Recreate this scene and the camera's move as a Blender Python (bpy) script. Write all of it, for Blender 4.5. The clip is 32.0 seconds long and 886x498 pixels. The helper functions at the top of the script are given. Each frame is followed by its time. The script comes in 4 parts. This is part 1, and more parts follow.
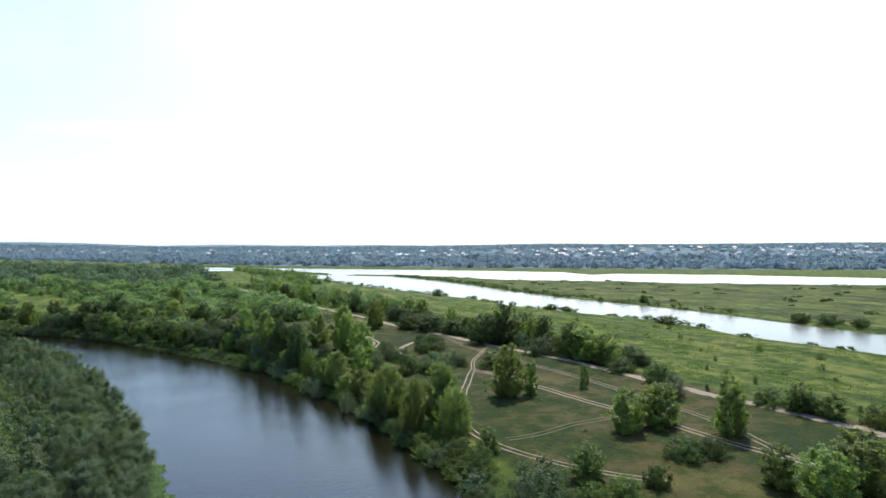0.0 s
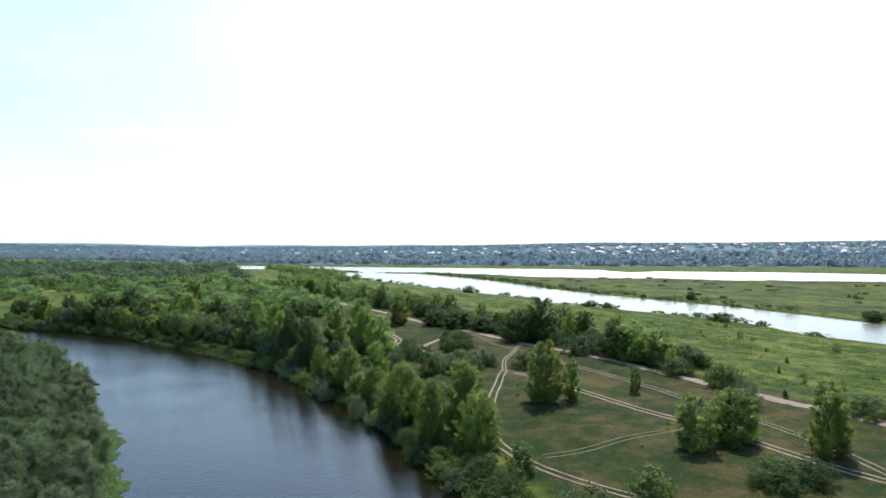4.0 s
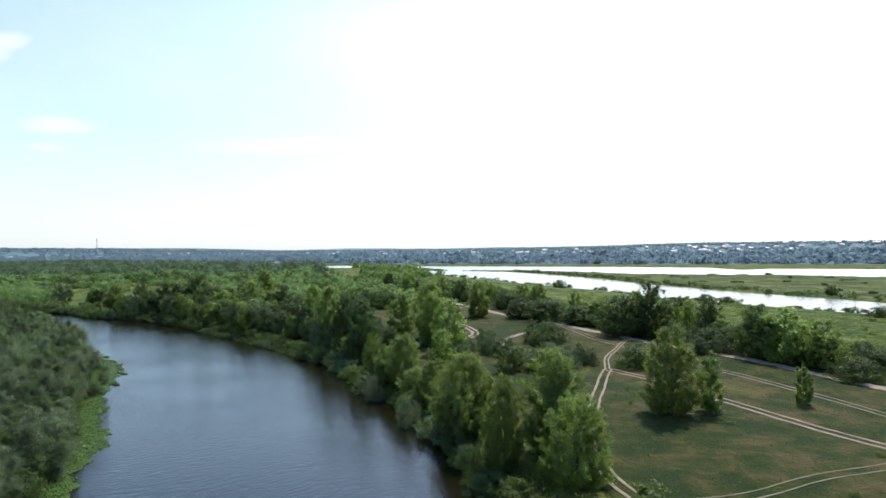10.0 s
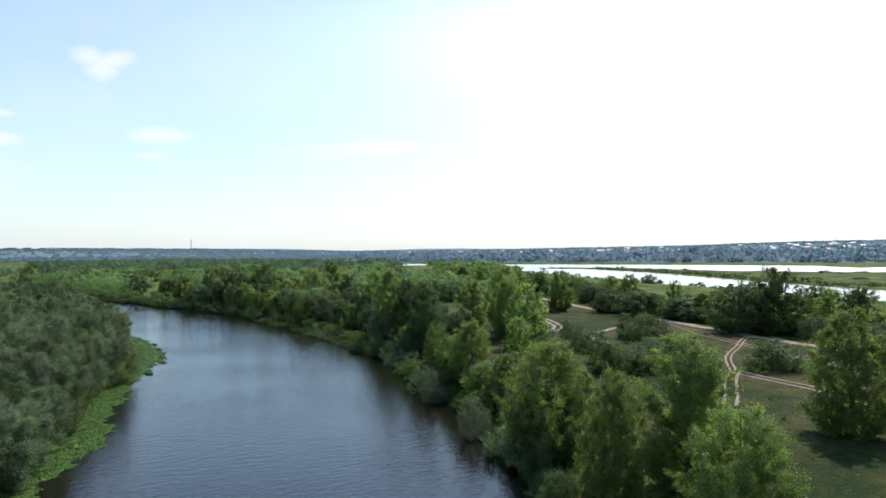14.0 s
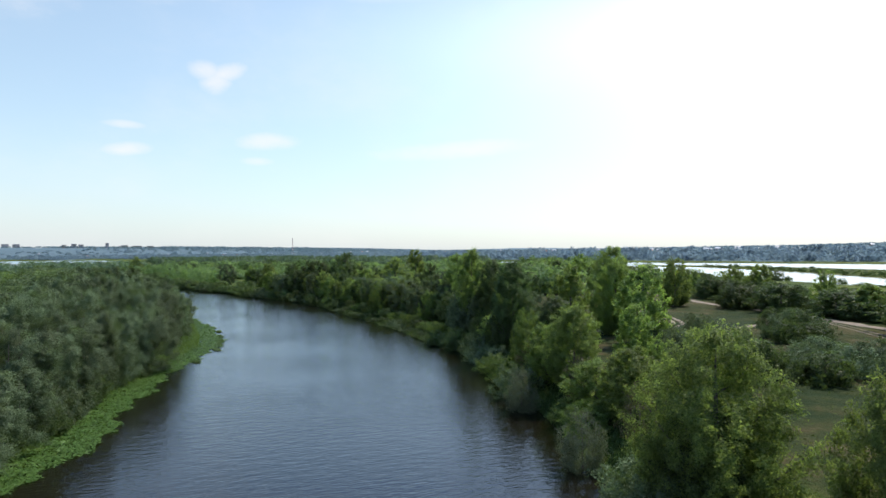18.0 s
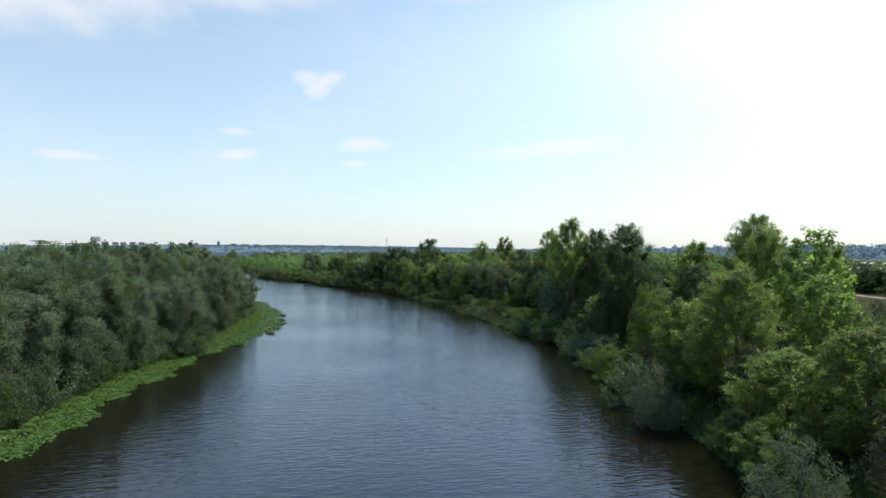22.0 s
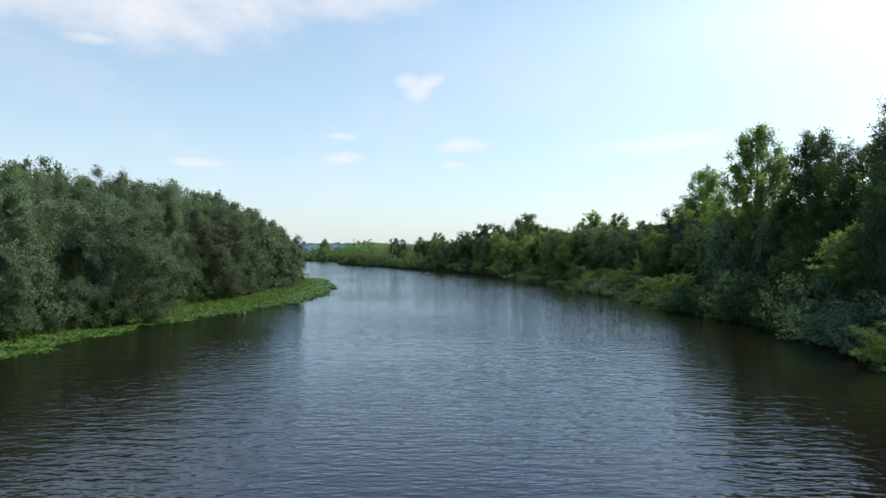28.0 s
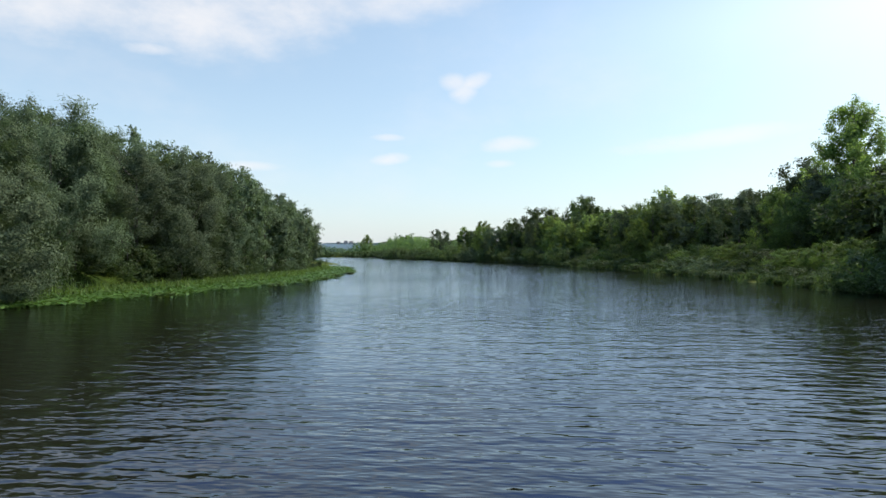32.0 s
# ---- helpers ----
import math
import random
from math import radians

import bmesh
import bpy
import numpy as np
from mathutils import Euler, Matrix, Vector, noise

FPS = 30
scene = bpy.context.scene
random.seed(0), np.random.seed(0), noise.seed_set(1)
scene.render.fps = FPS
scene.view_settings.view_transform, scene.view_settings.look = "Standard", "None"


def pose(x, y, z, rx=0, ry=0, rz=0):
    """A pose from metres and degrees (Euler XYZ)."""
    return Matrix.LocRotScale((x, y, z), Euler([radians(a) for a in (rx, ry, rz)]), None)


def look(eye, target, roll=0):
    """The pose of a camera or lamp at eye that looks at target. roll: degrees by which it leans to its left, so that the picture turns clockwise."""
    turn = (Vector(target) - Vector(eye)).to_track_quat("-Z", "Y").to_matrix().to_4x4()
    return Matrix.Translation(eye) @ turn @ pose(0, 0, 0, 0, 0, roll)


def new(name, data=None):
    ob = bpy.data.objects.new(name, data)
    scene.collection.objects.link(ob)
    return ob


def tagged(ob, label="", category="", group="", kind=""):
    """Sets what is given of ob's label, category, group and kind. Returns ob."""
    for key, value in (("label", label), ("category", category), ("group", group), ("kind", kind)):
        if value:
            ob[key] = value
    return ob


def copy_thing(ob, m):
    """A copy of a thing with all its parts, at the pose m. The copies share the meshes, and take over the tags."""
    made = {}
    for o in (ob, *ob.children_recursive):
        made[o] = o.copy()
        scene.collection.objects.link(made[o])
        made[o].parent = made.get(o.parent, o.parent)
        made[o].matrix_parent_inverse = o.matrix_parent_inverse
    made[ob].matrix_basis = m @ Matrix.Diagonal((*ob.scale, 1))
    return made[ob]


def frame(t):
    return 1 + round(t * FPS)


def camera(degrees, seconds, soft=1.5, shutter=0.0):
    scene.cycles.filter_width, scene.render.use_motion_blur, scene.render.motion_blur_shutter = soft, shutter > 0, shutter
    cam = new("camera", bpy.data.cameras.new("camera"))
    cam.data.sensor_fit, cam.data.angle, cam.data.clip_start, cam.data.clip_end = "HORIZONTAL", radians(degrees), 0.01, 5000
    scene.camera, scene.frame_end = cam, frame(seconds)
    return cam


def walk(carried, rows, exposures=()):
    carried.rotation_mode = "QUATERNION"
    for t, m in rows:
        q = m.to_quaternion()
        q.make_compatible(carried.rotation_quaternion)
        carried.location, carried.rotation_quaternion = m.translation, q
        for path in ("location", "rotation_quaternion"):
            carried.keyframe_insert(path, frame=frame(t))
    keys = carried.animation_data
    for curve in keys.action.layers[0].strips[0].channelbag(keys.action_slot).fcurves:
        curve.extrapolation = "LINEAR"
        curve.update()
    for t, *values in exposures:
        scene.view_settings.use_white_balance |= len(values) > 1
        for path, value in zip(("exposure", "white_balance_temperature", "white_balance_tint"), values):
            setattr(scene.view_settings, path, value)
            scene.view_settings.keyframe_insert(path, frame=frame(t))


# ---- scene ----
cam = camera(74.84, 32.0)

# ---------------------------------------------------------------- flight
# seconds, place, turn to the left of +y, pitch up, lean
FLIGHT = [
    (0.0, 0.00, 0.00, 39.48, 0.000, -0.409, -0.194),
    (1.5, 0.69, 7.36, 37.78, 1.188, -0.321, -0.299),
    (3.5, 1.66, 17.68, 35.63, 2.905, -0.360, -0.393),
    (5.5, 2.05, 27.92, 33.26, 4.638, -0.357, -0.329),
    (7.0, 1.98, 35.34, 31.42, 6.380, -0.354, -0.508),
    (9.0, 1.61, 46.32, 28.35, 10.228, -0.109, -0.695),
    (10.0, 1.29, 51.96, 26.68, 12.128, 0.076, -0.764),
    (11.0, 0.72, 57.20, 25.26, 14.042, 0.201, -0.773),
    (12.0, -0.47, 62.33, 24.00, 15.875, 0.241, -0.758),
    (13.0, -1.84, 67.30, 22.85, 17.713, 0.251, -0.746),
    (14.0, -3.21, 72.40, 21.51, 19.668, 0.261, -0.783),
    (14.5, -4.00, 74.95, 20.91, 20.819, 0.229, -0.795),
    (16.5, -7.05, 84.39, 19.00, 25.089, 0.249, -0.681),
    (18.0, -10.13, 91.41, 17.12, 28.737, 0.361, -0.561),
    (19.0, -12.20, 96.09, 15.87, 31.580, 0.417, -0.450),
    (20.0, -14.46, 100.47, 14.61, 34.002, 0.443, -0.330),
    (21.0, -16.99, 104.54, 13.37, 35.967, 0.458, -0.251),
    (21.5, -18.25, 106.54, 12.81, 36.900, 0.448, -0.234),
    (23.0, -22.10, 112.46, 11.32, 39.620, 0.389, -0.275),
    (24.0, -25.14, 116.52, 10.05, 41.365, 0.419, -0.240),
    (25.5, -30.15, 122.58, 7.88, 43.815, 0.551, -0.119),
    (27.5, -37.06, 130.84, 5.88, 46.822, 0.464, -0.029),
    (28.0, -38.73, 132.71, 5.40, 47.563, 0.443, -0.075),
    (29.0, -42.10, 136.28, 4.45, 49.015, 0.410, -0.187),
    (30.0, -45.57, 139.69, 3.59, 50.187, 0.412, -0.280),
    (31.0, -49.03, 142.68, 2.89, 51.323, 0.394, -0.334),
    (32.0, -52.36, 145.64, 2.45, 52.168, 0.419, -0.353),
]


def flight_pose(x, y, z, yaw, pitch, lean):
    a, b = radians(yaw), radians(pitch)
    way = Vector((-math.sin(a) * math.cos(b), math.cos(a) * math.cos(b), math.sin(b)))
    eye = Vector((x, y, z))
    return look(eye, eye + way * 10, lean)


walk(cam, [(row[0], flight_pose(*row[1:])) for row in FLIGHT], exposures=[(0, 0.87), (8, 0.81), (14, 0.69), (20, 0.57), (32, 0.55)])

# ---------------------------------------------------------------- light
SUN_AZ, SUN_EL = 18.0, 54.0      # to the right of +y, above the horizon
sun_way = Vector((math.sin(radians(SUN_AZ)) * math.cos(radians(SUN_EL)),
                  math.cos(radians(SUN_AZ)) * math.cos(radians(SUN_EL)), math.sin(radians(SUN_EL))))
sun_data = bpy.data.lights.new("sun", "SUN")
sun_data.energy, sun_data.angle, sun_data.color = 4.6, radians(0.55), (1.0, 0.92, 0.78)
sun = new("sun", sun_data)
sun.matrix_world = look((0, 0, 300), Vector((0, 0, 300)) - sun_way)

world = bpy.data.worlds.new("sky")
scene.world = world
world.use_nodes = True


class Nodes:
    """Short hand for building a node tree."""

    def __init__(self, tree):
        self.tree = tree
        tree.nodes.clear()

    def add(self, kind, **values):
        node = self.tree.nodes.new(kind)
        for key, value in values.items():
            if key.startswith("i_"):
                node.inputs[key[2:].replace("_", " ")].default_value = value
            else:
                setattr(node, key, value)
        return node

    def link(self, a, b):
        self.tree.links.new(a, b)

    def math(self, op, a, b=0.0, c=0.0, clamp=False):
        node = self.tree.nodes.new("ShaderNodeMath")
        node.operation, node.use_clamp = op, clamp
        for n, v in enumerate((a, b, c)):
            if isinstance(v, (int, float)):
                node.inputs[n].default_value = v
            else:
                self.link(v, node.inputs[n])
        return node.outputs[0]

    def mix(self, fac, a, b, blend="MIX"):
        node = self.tree.nodes.new("ShaderNodeMix")
        node.data_type, node.blend_type = "RGBA", blend
        for n, v in ((0, fac), (6, a), (7, b)):
            if isinstance(v, (int, float)):
                node.inputs[n].default_value = v
            elif isinstance(v, tuple):
                node.inputs[n].default_value = (*v, 1) if len(v) == 3 else v
            else:
                self.link(v, node.inputs[n])
        return node.outputs[2]

    def noise(self, vector, scale, detail=4.0, rough=0.55, out="Fac"):
        node = self.add("ShaderNodeTexNoise", i_Scale=scale, i_Detail=detail, i_Roughness=rough)
        if vector is not None:
            self.link(vector, node.inputs["Vector"])
        return node.outputs[out]

    def ramp(self, fac, *stops):
        node = self.tree.nodes.new("ShaderNodeValToRGB")
        els = node.color_ramp.elements
        while len(els) < len(stops):
            els.new(0.5)
        for el, (pos, col) in zip(els, stops):
            el.position, el.color = pos, (*col, 1)
        self.link(fac, node.inputs[0])
        return node.outputs[0]

    def smooth(self, value, low, high):
        node = self.add("ShaderNodeMapRange", interpolation_type="SMOOTHSTEP")
        self.link(value, node.inputs[0])
        node.inputs[1].default_value, node.inputs[2].default_value = low, high
        return node.outputs[0]


def build_sky():
    n = Nodes(world.node_tree)
    sky = n.add("ShaderNodeTexSky", sky_type="NISHITA", sun_disc=False, sun_elevation=radians(SUN_EL),
                sun_rotation=radians(SUN_AZ), altitude=80, air_density=1.0, dust_density=0.9, ozone_density=1.0)
    way = n.add("ShaderNodeTexCoord").outputs["Generated"]
    xyz = n.add("ShaderNodeSeparateXYZ")
    n.link(way, xyz.inputs[0])
    az = n.math("MULTIPLY", n.math("ARCTAN2", xyz.outputs[0], xyz.outputs[1]), 57.2958)
    el = n.math("MULTIPLY", n.math("ARCSINE", xyz.outputs[2]), 57.2958)
    flat = n.add("ShaderNodeCombineXYZ")
    n.link(n.math("MULTIPLY", az, 0.55), flat.inputs[0])
    n.link(el, flat.inputs[1])
    rag = n.noise(flat.outputs[0], 0.32, 6, 0.62)
    wisp = n.noise(flat.outputs[0], 0.11, 5, 0.6)
    rag_off = n.math("MULTIPLY", n.math("SUBTRACT", rag, 0.5), 2.3)
    # azimuth, elevation, half widths, tilt, thickness of the fair-weather clouds
    clouds = [(-73.0, 21.2, 13.0, 4.0, 0.10, 0.85), (-90.0, 20.5, 14.0, 4.0, 0.0, 0.85), (-57.0, 23.8, 12.0, 2.4, 0.12, 0.75), (-50.9, 16.4, 1.7, 0.9, -0.15, 0.8),
              (-49.2, 16.4, 1.8, 0.8, 0.25, 0.8), (-50.1, 15.6, 1.4, 1.2, 0.2, 0.8),
              (-45.6, 10.6, 3.0, 0.8, 0.06, 0.85), (-57.4, 9.2, 2.0, 0.65, 0.1, 0.8), (-57.5, 11.3, 1.7, 0.35, 0.0, 0.55),
              (-28.0, 10.0, 8.0, 0.9, 0.05, 0.7), (-6.0, 20.0, 15.0, 3.6, 0.22, 0.4), (-79.0, 17.7, 2.6, 0.6, 0.05, 0.85),
              (-70.5, 8.3, 3.0, 0.5, 0.0, 0.65), (-34.0, 24.2, 8.0, 0.9, 0.0, 0.35), (-46.5, 8.7, 1.6, 0.4, 0.0, 0.55)]
    total = None
    for caz, cel, waz, wel, tilt, thick in clouds:
        da, de = n.math("SUBTRACT", az, caz), n.math("SUBTRACT", el, cel)
        de = n.math("SUBTRACT", de, n.math("MULTIPLY", da, tilt))
        r2 = n.math("ADD", n.math("POWER", n.math("DIVIDE", da, waz), 2), n.math("POWER", n.math("DIVIDE", de, wel), 2))
        body = n.math("MULTIPLY", n.smooth(n.math("ADD", n.math("SUBTRACT", 1.0, r2), rag_off), -0.5, 1.8), thick)
        total = body if total is None else n.math("MAXIMUM", total, body)
    veil = n.math("MULTIPLY", n.smooth(wisp, 0.42, 0.8), 0.22)
    total = n.math("MAXIMUM", total, veil)
    colour = n.mix(1.0, sky.outputs[0], (0.95, 1.035, 0.99), "MULTIPLY")
    colour = n.mix(n.smooth(el, 23.0, 40.0), colour, n.mix(1.0, colour, (0.55, 1.02, 1.8), "MULTIPLY"))
    thin = n.math("MULTIPLY", n.math("POWER", 2.718, n.math("MULTIPLY", n.math("MAXIMUM", el, 0.0), -0.015)), 0.33)
    colour = n.mix(thin, colour, (4.2, 4.95, 5.5))
    # bright aureole of a hazy sky round the sun
    toward = n.add("ShaderNodeVectorMath", operation="DOT_PRODUCT")
    n.link(way, toward.inputs[0])
    toward.inputs[1].default_value = sun_way
    facing = n.math("MAXIMUM", toward.outputs["Value"], 0.0)
    # pale summer haze low over the horizon, greyer away from the sun
    low = n.math("POWER", 2.718, n.math("MULTIPLY", n.math("MAXIMUM", el, 0.0), -0.17))
    colour = n.mix(n.math("MULTIPLY", low, n.math("SUBTRACT", 0.93, n.math("MULTIPLY", facing, 0.5))), colour, (3.80, 4.05, 4.35))
    veiled = n.math("SUBTRACT", 1.0, n.smooth(el, 18.0, 27.0))
    ring = n.math("ADD", n.math("MULTIPLY", n.math("POWER", facing, 7.0), n.math("MULTIPLY", veiled, 14.0)), n.math("MULTIPLY", n.math("POWER", facing, 14.0), 9.0))
    wide = n.math("MULTIPLY", n.math("POWER", facing, 3.0), veiled)
    bright = n.add("ShaderNodeCombineXYZ")
    for k, (tint, warm) in enumerate(((1.0, 0.9), (1.0, 0.75), (0.95, 0.45))):
        n.link(n.math("ADD", n.math("MULTIPLY", ring, tint), n.math("MULTIPLY", wide, warm)), bright.inputs[k])
    colour = n.mix(1.0, colour, bright.outputs[0], "ADD")
    colour = n.mix(total, colour, (5.3, 5.2, 5.25))
    back = n.add("ShaderNodeBackground", i_Strength=0.128)
    n.link(colour, back.inputs[0])
    n.link(back.outputs[0], n.add("ShaderNodeOutputWorld").inputs[0])


build_sky()

# ---------------------------------------------------------------- materials


def material(name):
    mat = bpy.data.materials.new(name)
    mat.use_nodes = True
    return mat, Nodes(mat.node_tree)


def finish(n, shader):
    n.link(shader, n.add("ShaderNodeOutputMaterial").inputs[0])


def leaf_material(name, dark, light, through_light, gloss=0.5, glow=(1.43, 1.6, 0.85)):
    """Foliage: every leaf differs a little, every plant differs as a whole; some light passes through."""
    mat, n = material(name)
    each = n.add("ShaderNodeNewGeometry").outputs["Random Per Island"]
    whole = n.add("ShaderNodeObjectInfo").outputs["Random"]
    col = n.mix(each, dark, light)
    hsv = n.add("ShaderNodeHueSaturation")
    n.link(n.math("ADD", 0.490, n.math("MULTIPLY", whole, 0.024)), hsv.inputs["Hue"])
    n.link(n.math("ADD", 0.75, n.math("MULTIPLY", whole, 0.46)), hsv.inputs["Value"])
    hsv.inputs["Saturation"].default_value = 0.95
    n.link(col, hsv.inputs["Color"])
    bsdf = n.add("ShaderNodeBsdfPrincipled", i_Roughness=gloss)
    bsdf.inputs["Specular IOR Level"].default_value = 0.08
    n.link(hsv.outputs[0], bsdf.inputs["Base Color"])
    thin = n.add("ShaderNodeBsdfTranslucent")
    n.link(n.mix(1.0, hsv.outputs[0], glow, "MULTIPLY"), thin.inputs[0])
    both = n.add("ShaderNodeMixShader", i_Fac=through_light)
    n.link(bsdf.outputs[0], both.inputs[1])
    n.link(thin.outputs[0], both.inputs[2])
    finish(n, both.outputs[0])
    return mat


LEAF_POPLAR = leaf_material("poplar_leaf", (0.081, 0.117, 0.033), (0.183, 0.233, 0.073), 0.55)
LEAF_WILLOW = leaf_material("willow_leaf", (0.048, 0.070, 0.035), (0.112, 0.145, 0.077), 0.26, 0.8)
LEAF_SILVER = leaf_material("silver_leaf", (0.064, 0.076, 0.046), (0.124, 0.142, 0.092), 0.28, 0.6)
LEAF_BRIGHT = leaf_material("bright_leaf", (0.052, 0.08, 0.021), (0.112, 0.154, 0.042), 0.44)
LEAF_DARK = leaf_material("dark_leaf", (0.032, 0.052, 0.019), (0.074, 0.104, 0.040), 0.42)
LEAF_LILY = leaf_material("lily_leaf", (0.036, 0.074, 0.014), (0.080, 0.136, 0.030), 0.25, 0.4)
LEAF_WOODS = leaf_material("woods_leaf", (0.066, 0.104, 0.042), (0.142, 0.196, 0.083), 0.5)
# green dulled towards blue to paint in haze over far plants
LEAF_FAR_HAZE = leaf_material("far_woods_haze_leaf", (0.048, 0.079, 0.055), (0.094, 0.134, 0.091), 0.4)
# distance haze is mixed into this leaf colour as pale blue
LEAF_SHORE_HAZE = leaf_material("far_shore_haze_leaf", (0.155, 0.224, 0.259), (0.177, 0.251, 0.287), 0.6, 0.8, (1.0, 1.02, 1.0))
LEAF_DRY = leaf_material("dry_leaf", (0.060, 0.058, 0.030), (0.110, 0.098, 0.058), 0.30)
LEAF_GRASS = leaf_material("grass_blade", (0.03, 0.048, 0.007), (0.066, 0.082, 0.018), 0.25, 0.9)


def bark_material():
    mat, n = material("bark")
    at = n.add("ShaderNodeTexCoord").outputs["Object"]
    fine = n.noise(at, 9.0, 6)
    col = n.ramp(fine, (0.3, (0.04, 0.033, 0.025)), (0.7, (0.12, 0.105, 0.085)))
    bsdf = n.add("ShaderNodeBsdfPrincipled", i_Roughness=0.9)
    n.link(col, bsdf.inputs["Base Color"])
    bump = n.add("ShaderNodeBump", i_Strength=0.5, i_Distance=0.03)
    n.link(fine, bump.inputs["Height"])
    n.link(bump.outputs[0], bsdf.inputs["Normal"])
    finish(n, bsdf.outputs[0])
    return mat


def ground_material():
    """Meadow turf with dry and bare patches; the 'lush' attribute says how wet the soil is, near 2 it calls the
    haze-tinted far ground.
    """
    mat, n = material("meadow_ground")
    at = n.add("ShaderNodeTexCoord").outputs["Object"]
    lush = n.add("ShaderNodeAttribute", attribute_name="lush").outputs["Fac"]
    broad, mid, fine = n.noise(at, 0.035, 5), n.noise(at, 0.22, 5, 0.65), n.noise(at, 2.2, 5, 0.7)
    streak = n.add("ShaderNodeMapping")
    streak.inputs["Rotation"].default_value = (0, 0, radians(-28))
    lengthen = n.add("ShaderNodeMapping")
    lengthen.inputs["Scale"].default_value = (1.0, 0.22, 1)
    n.link(at, streak.inputs[0])
    n.link(streak.outputs[0], lengthen.inputs[0])
    bands = n.noise(lengthen.outputs[0], 0.12, 5, 0.65)
    wet = n.ramp(n.math("ADD", n.math("MULTIPLY", mid, 0.5), n.math("MULTIPLY", bands, 0.5)),
                 (0.42, (0.012, 0.030, 0.003)), (0.5, (0.038, 0.060, 0.007)), (0.57, (0.086, 0.096, 0.020)))
    dry = n.ramp(n.math("ADD", n.math("MULTIPLY", mid, 0.55), n.math("MULTIPLY", broad, 0.45)),
                 (0.43, (0.009, 0.020, 0.003)), (0.5, (0.022, 0.029, 0.005)), (0.57, (0.050, 0.040, 0.015)))
    take = n.math("ADD", n.math("MULTIPLY", lush, 1.3), n.math("MULTIPLY", n.math("SUBTRACT", broad, 0.55), 1.8))
    col = n.mix(n.smooth(take, 0.25, 0.85), dry, wet)
    col = n.mix(n.math("MULTIPLY", n.smooth(fine, 0.48, 0.72), 0.4), col, (0.020, 0.030, 0.007))
    # far wooded ground, with air haze painted in as blue-grey
    hazed_woods = n.ramp(n.noise(at, 0.02, 5), (0.35, (0.066, 0.100, 0.118)), (0.65, (0.080, 0.118, 0.136)))
    col = n.mix(n.smooth(lush, 1.2, 1.9), col, hazed_woods)
    bsdf = n.add("ShaderNodeBsdfPrincipled", i_Roughness=0.95)
    bsdf.inputs["Specular IOR Level"].default_value = 0.10
    n.link(col, bsdf.inputs["Base Color"])
    bump = n.add("ShaderNodeBump", i_Strength=0.9, i_Distance=0.35)
    n.link(n.math("ADD", fine, n.math("MULTIPLY", mid, 1.5)), bump.inputs["Height"])
    n.link(bump.outputs[0], bsdf.inputs["Normal"])
    finish(n, bsdf.outputs[0])
    return mat


def sand_material(name="sandy_track", worn=1.0):
    mat, n = material(name)
    at = n.add("ShaderNodeTexCoord").outputs["Object"]
    mid, fine = n.noise(at, 0.6, 5), n.noise(at, 5.0, 5)
    col = n.ramp(n.math("ADD", n.math("MULTIPLY", mid, 0.65), n.math("MULTIPLY", fine, 0.35)),
                 (0.32, (0.088, 0.066, 0.044)), (0.55, (0.146, 0.112, 0.080)), (0.75, (0.205, 0.162, 0.122)))
    turf = n.ramp(mid, (0.4, (0.06, 0.068, 0.026)), (0.6, (0.10, 0.09, 0.045)))
    col = n.mix(worn, turf, col)
    bsdf = n.add("ShaderNodeBsdfPrincipled", i_Roughness=0.95)
    n.link(col, bsdf.inputs["Base Color"])
    bump = n.add("ShaderNodeBump", i_Strength=0.6, i_Distance=0.08)
    n.link(fine, bump.inputs["Height"])
    n.link(bump.outputs[0], bsdf.inputs["Normal"])
    finish(n, bsdf.outputs[0])
    return mat


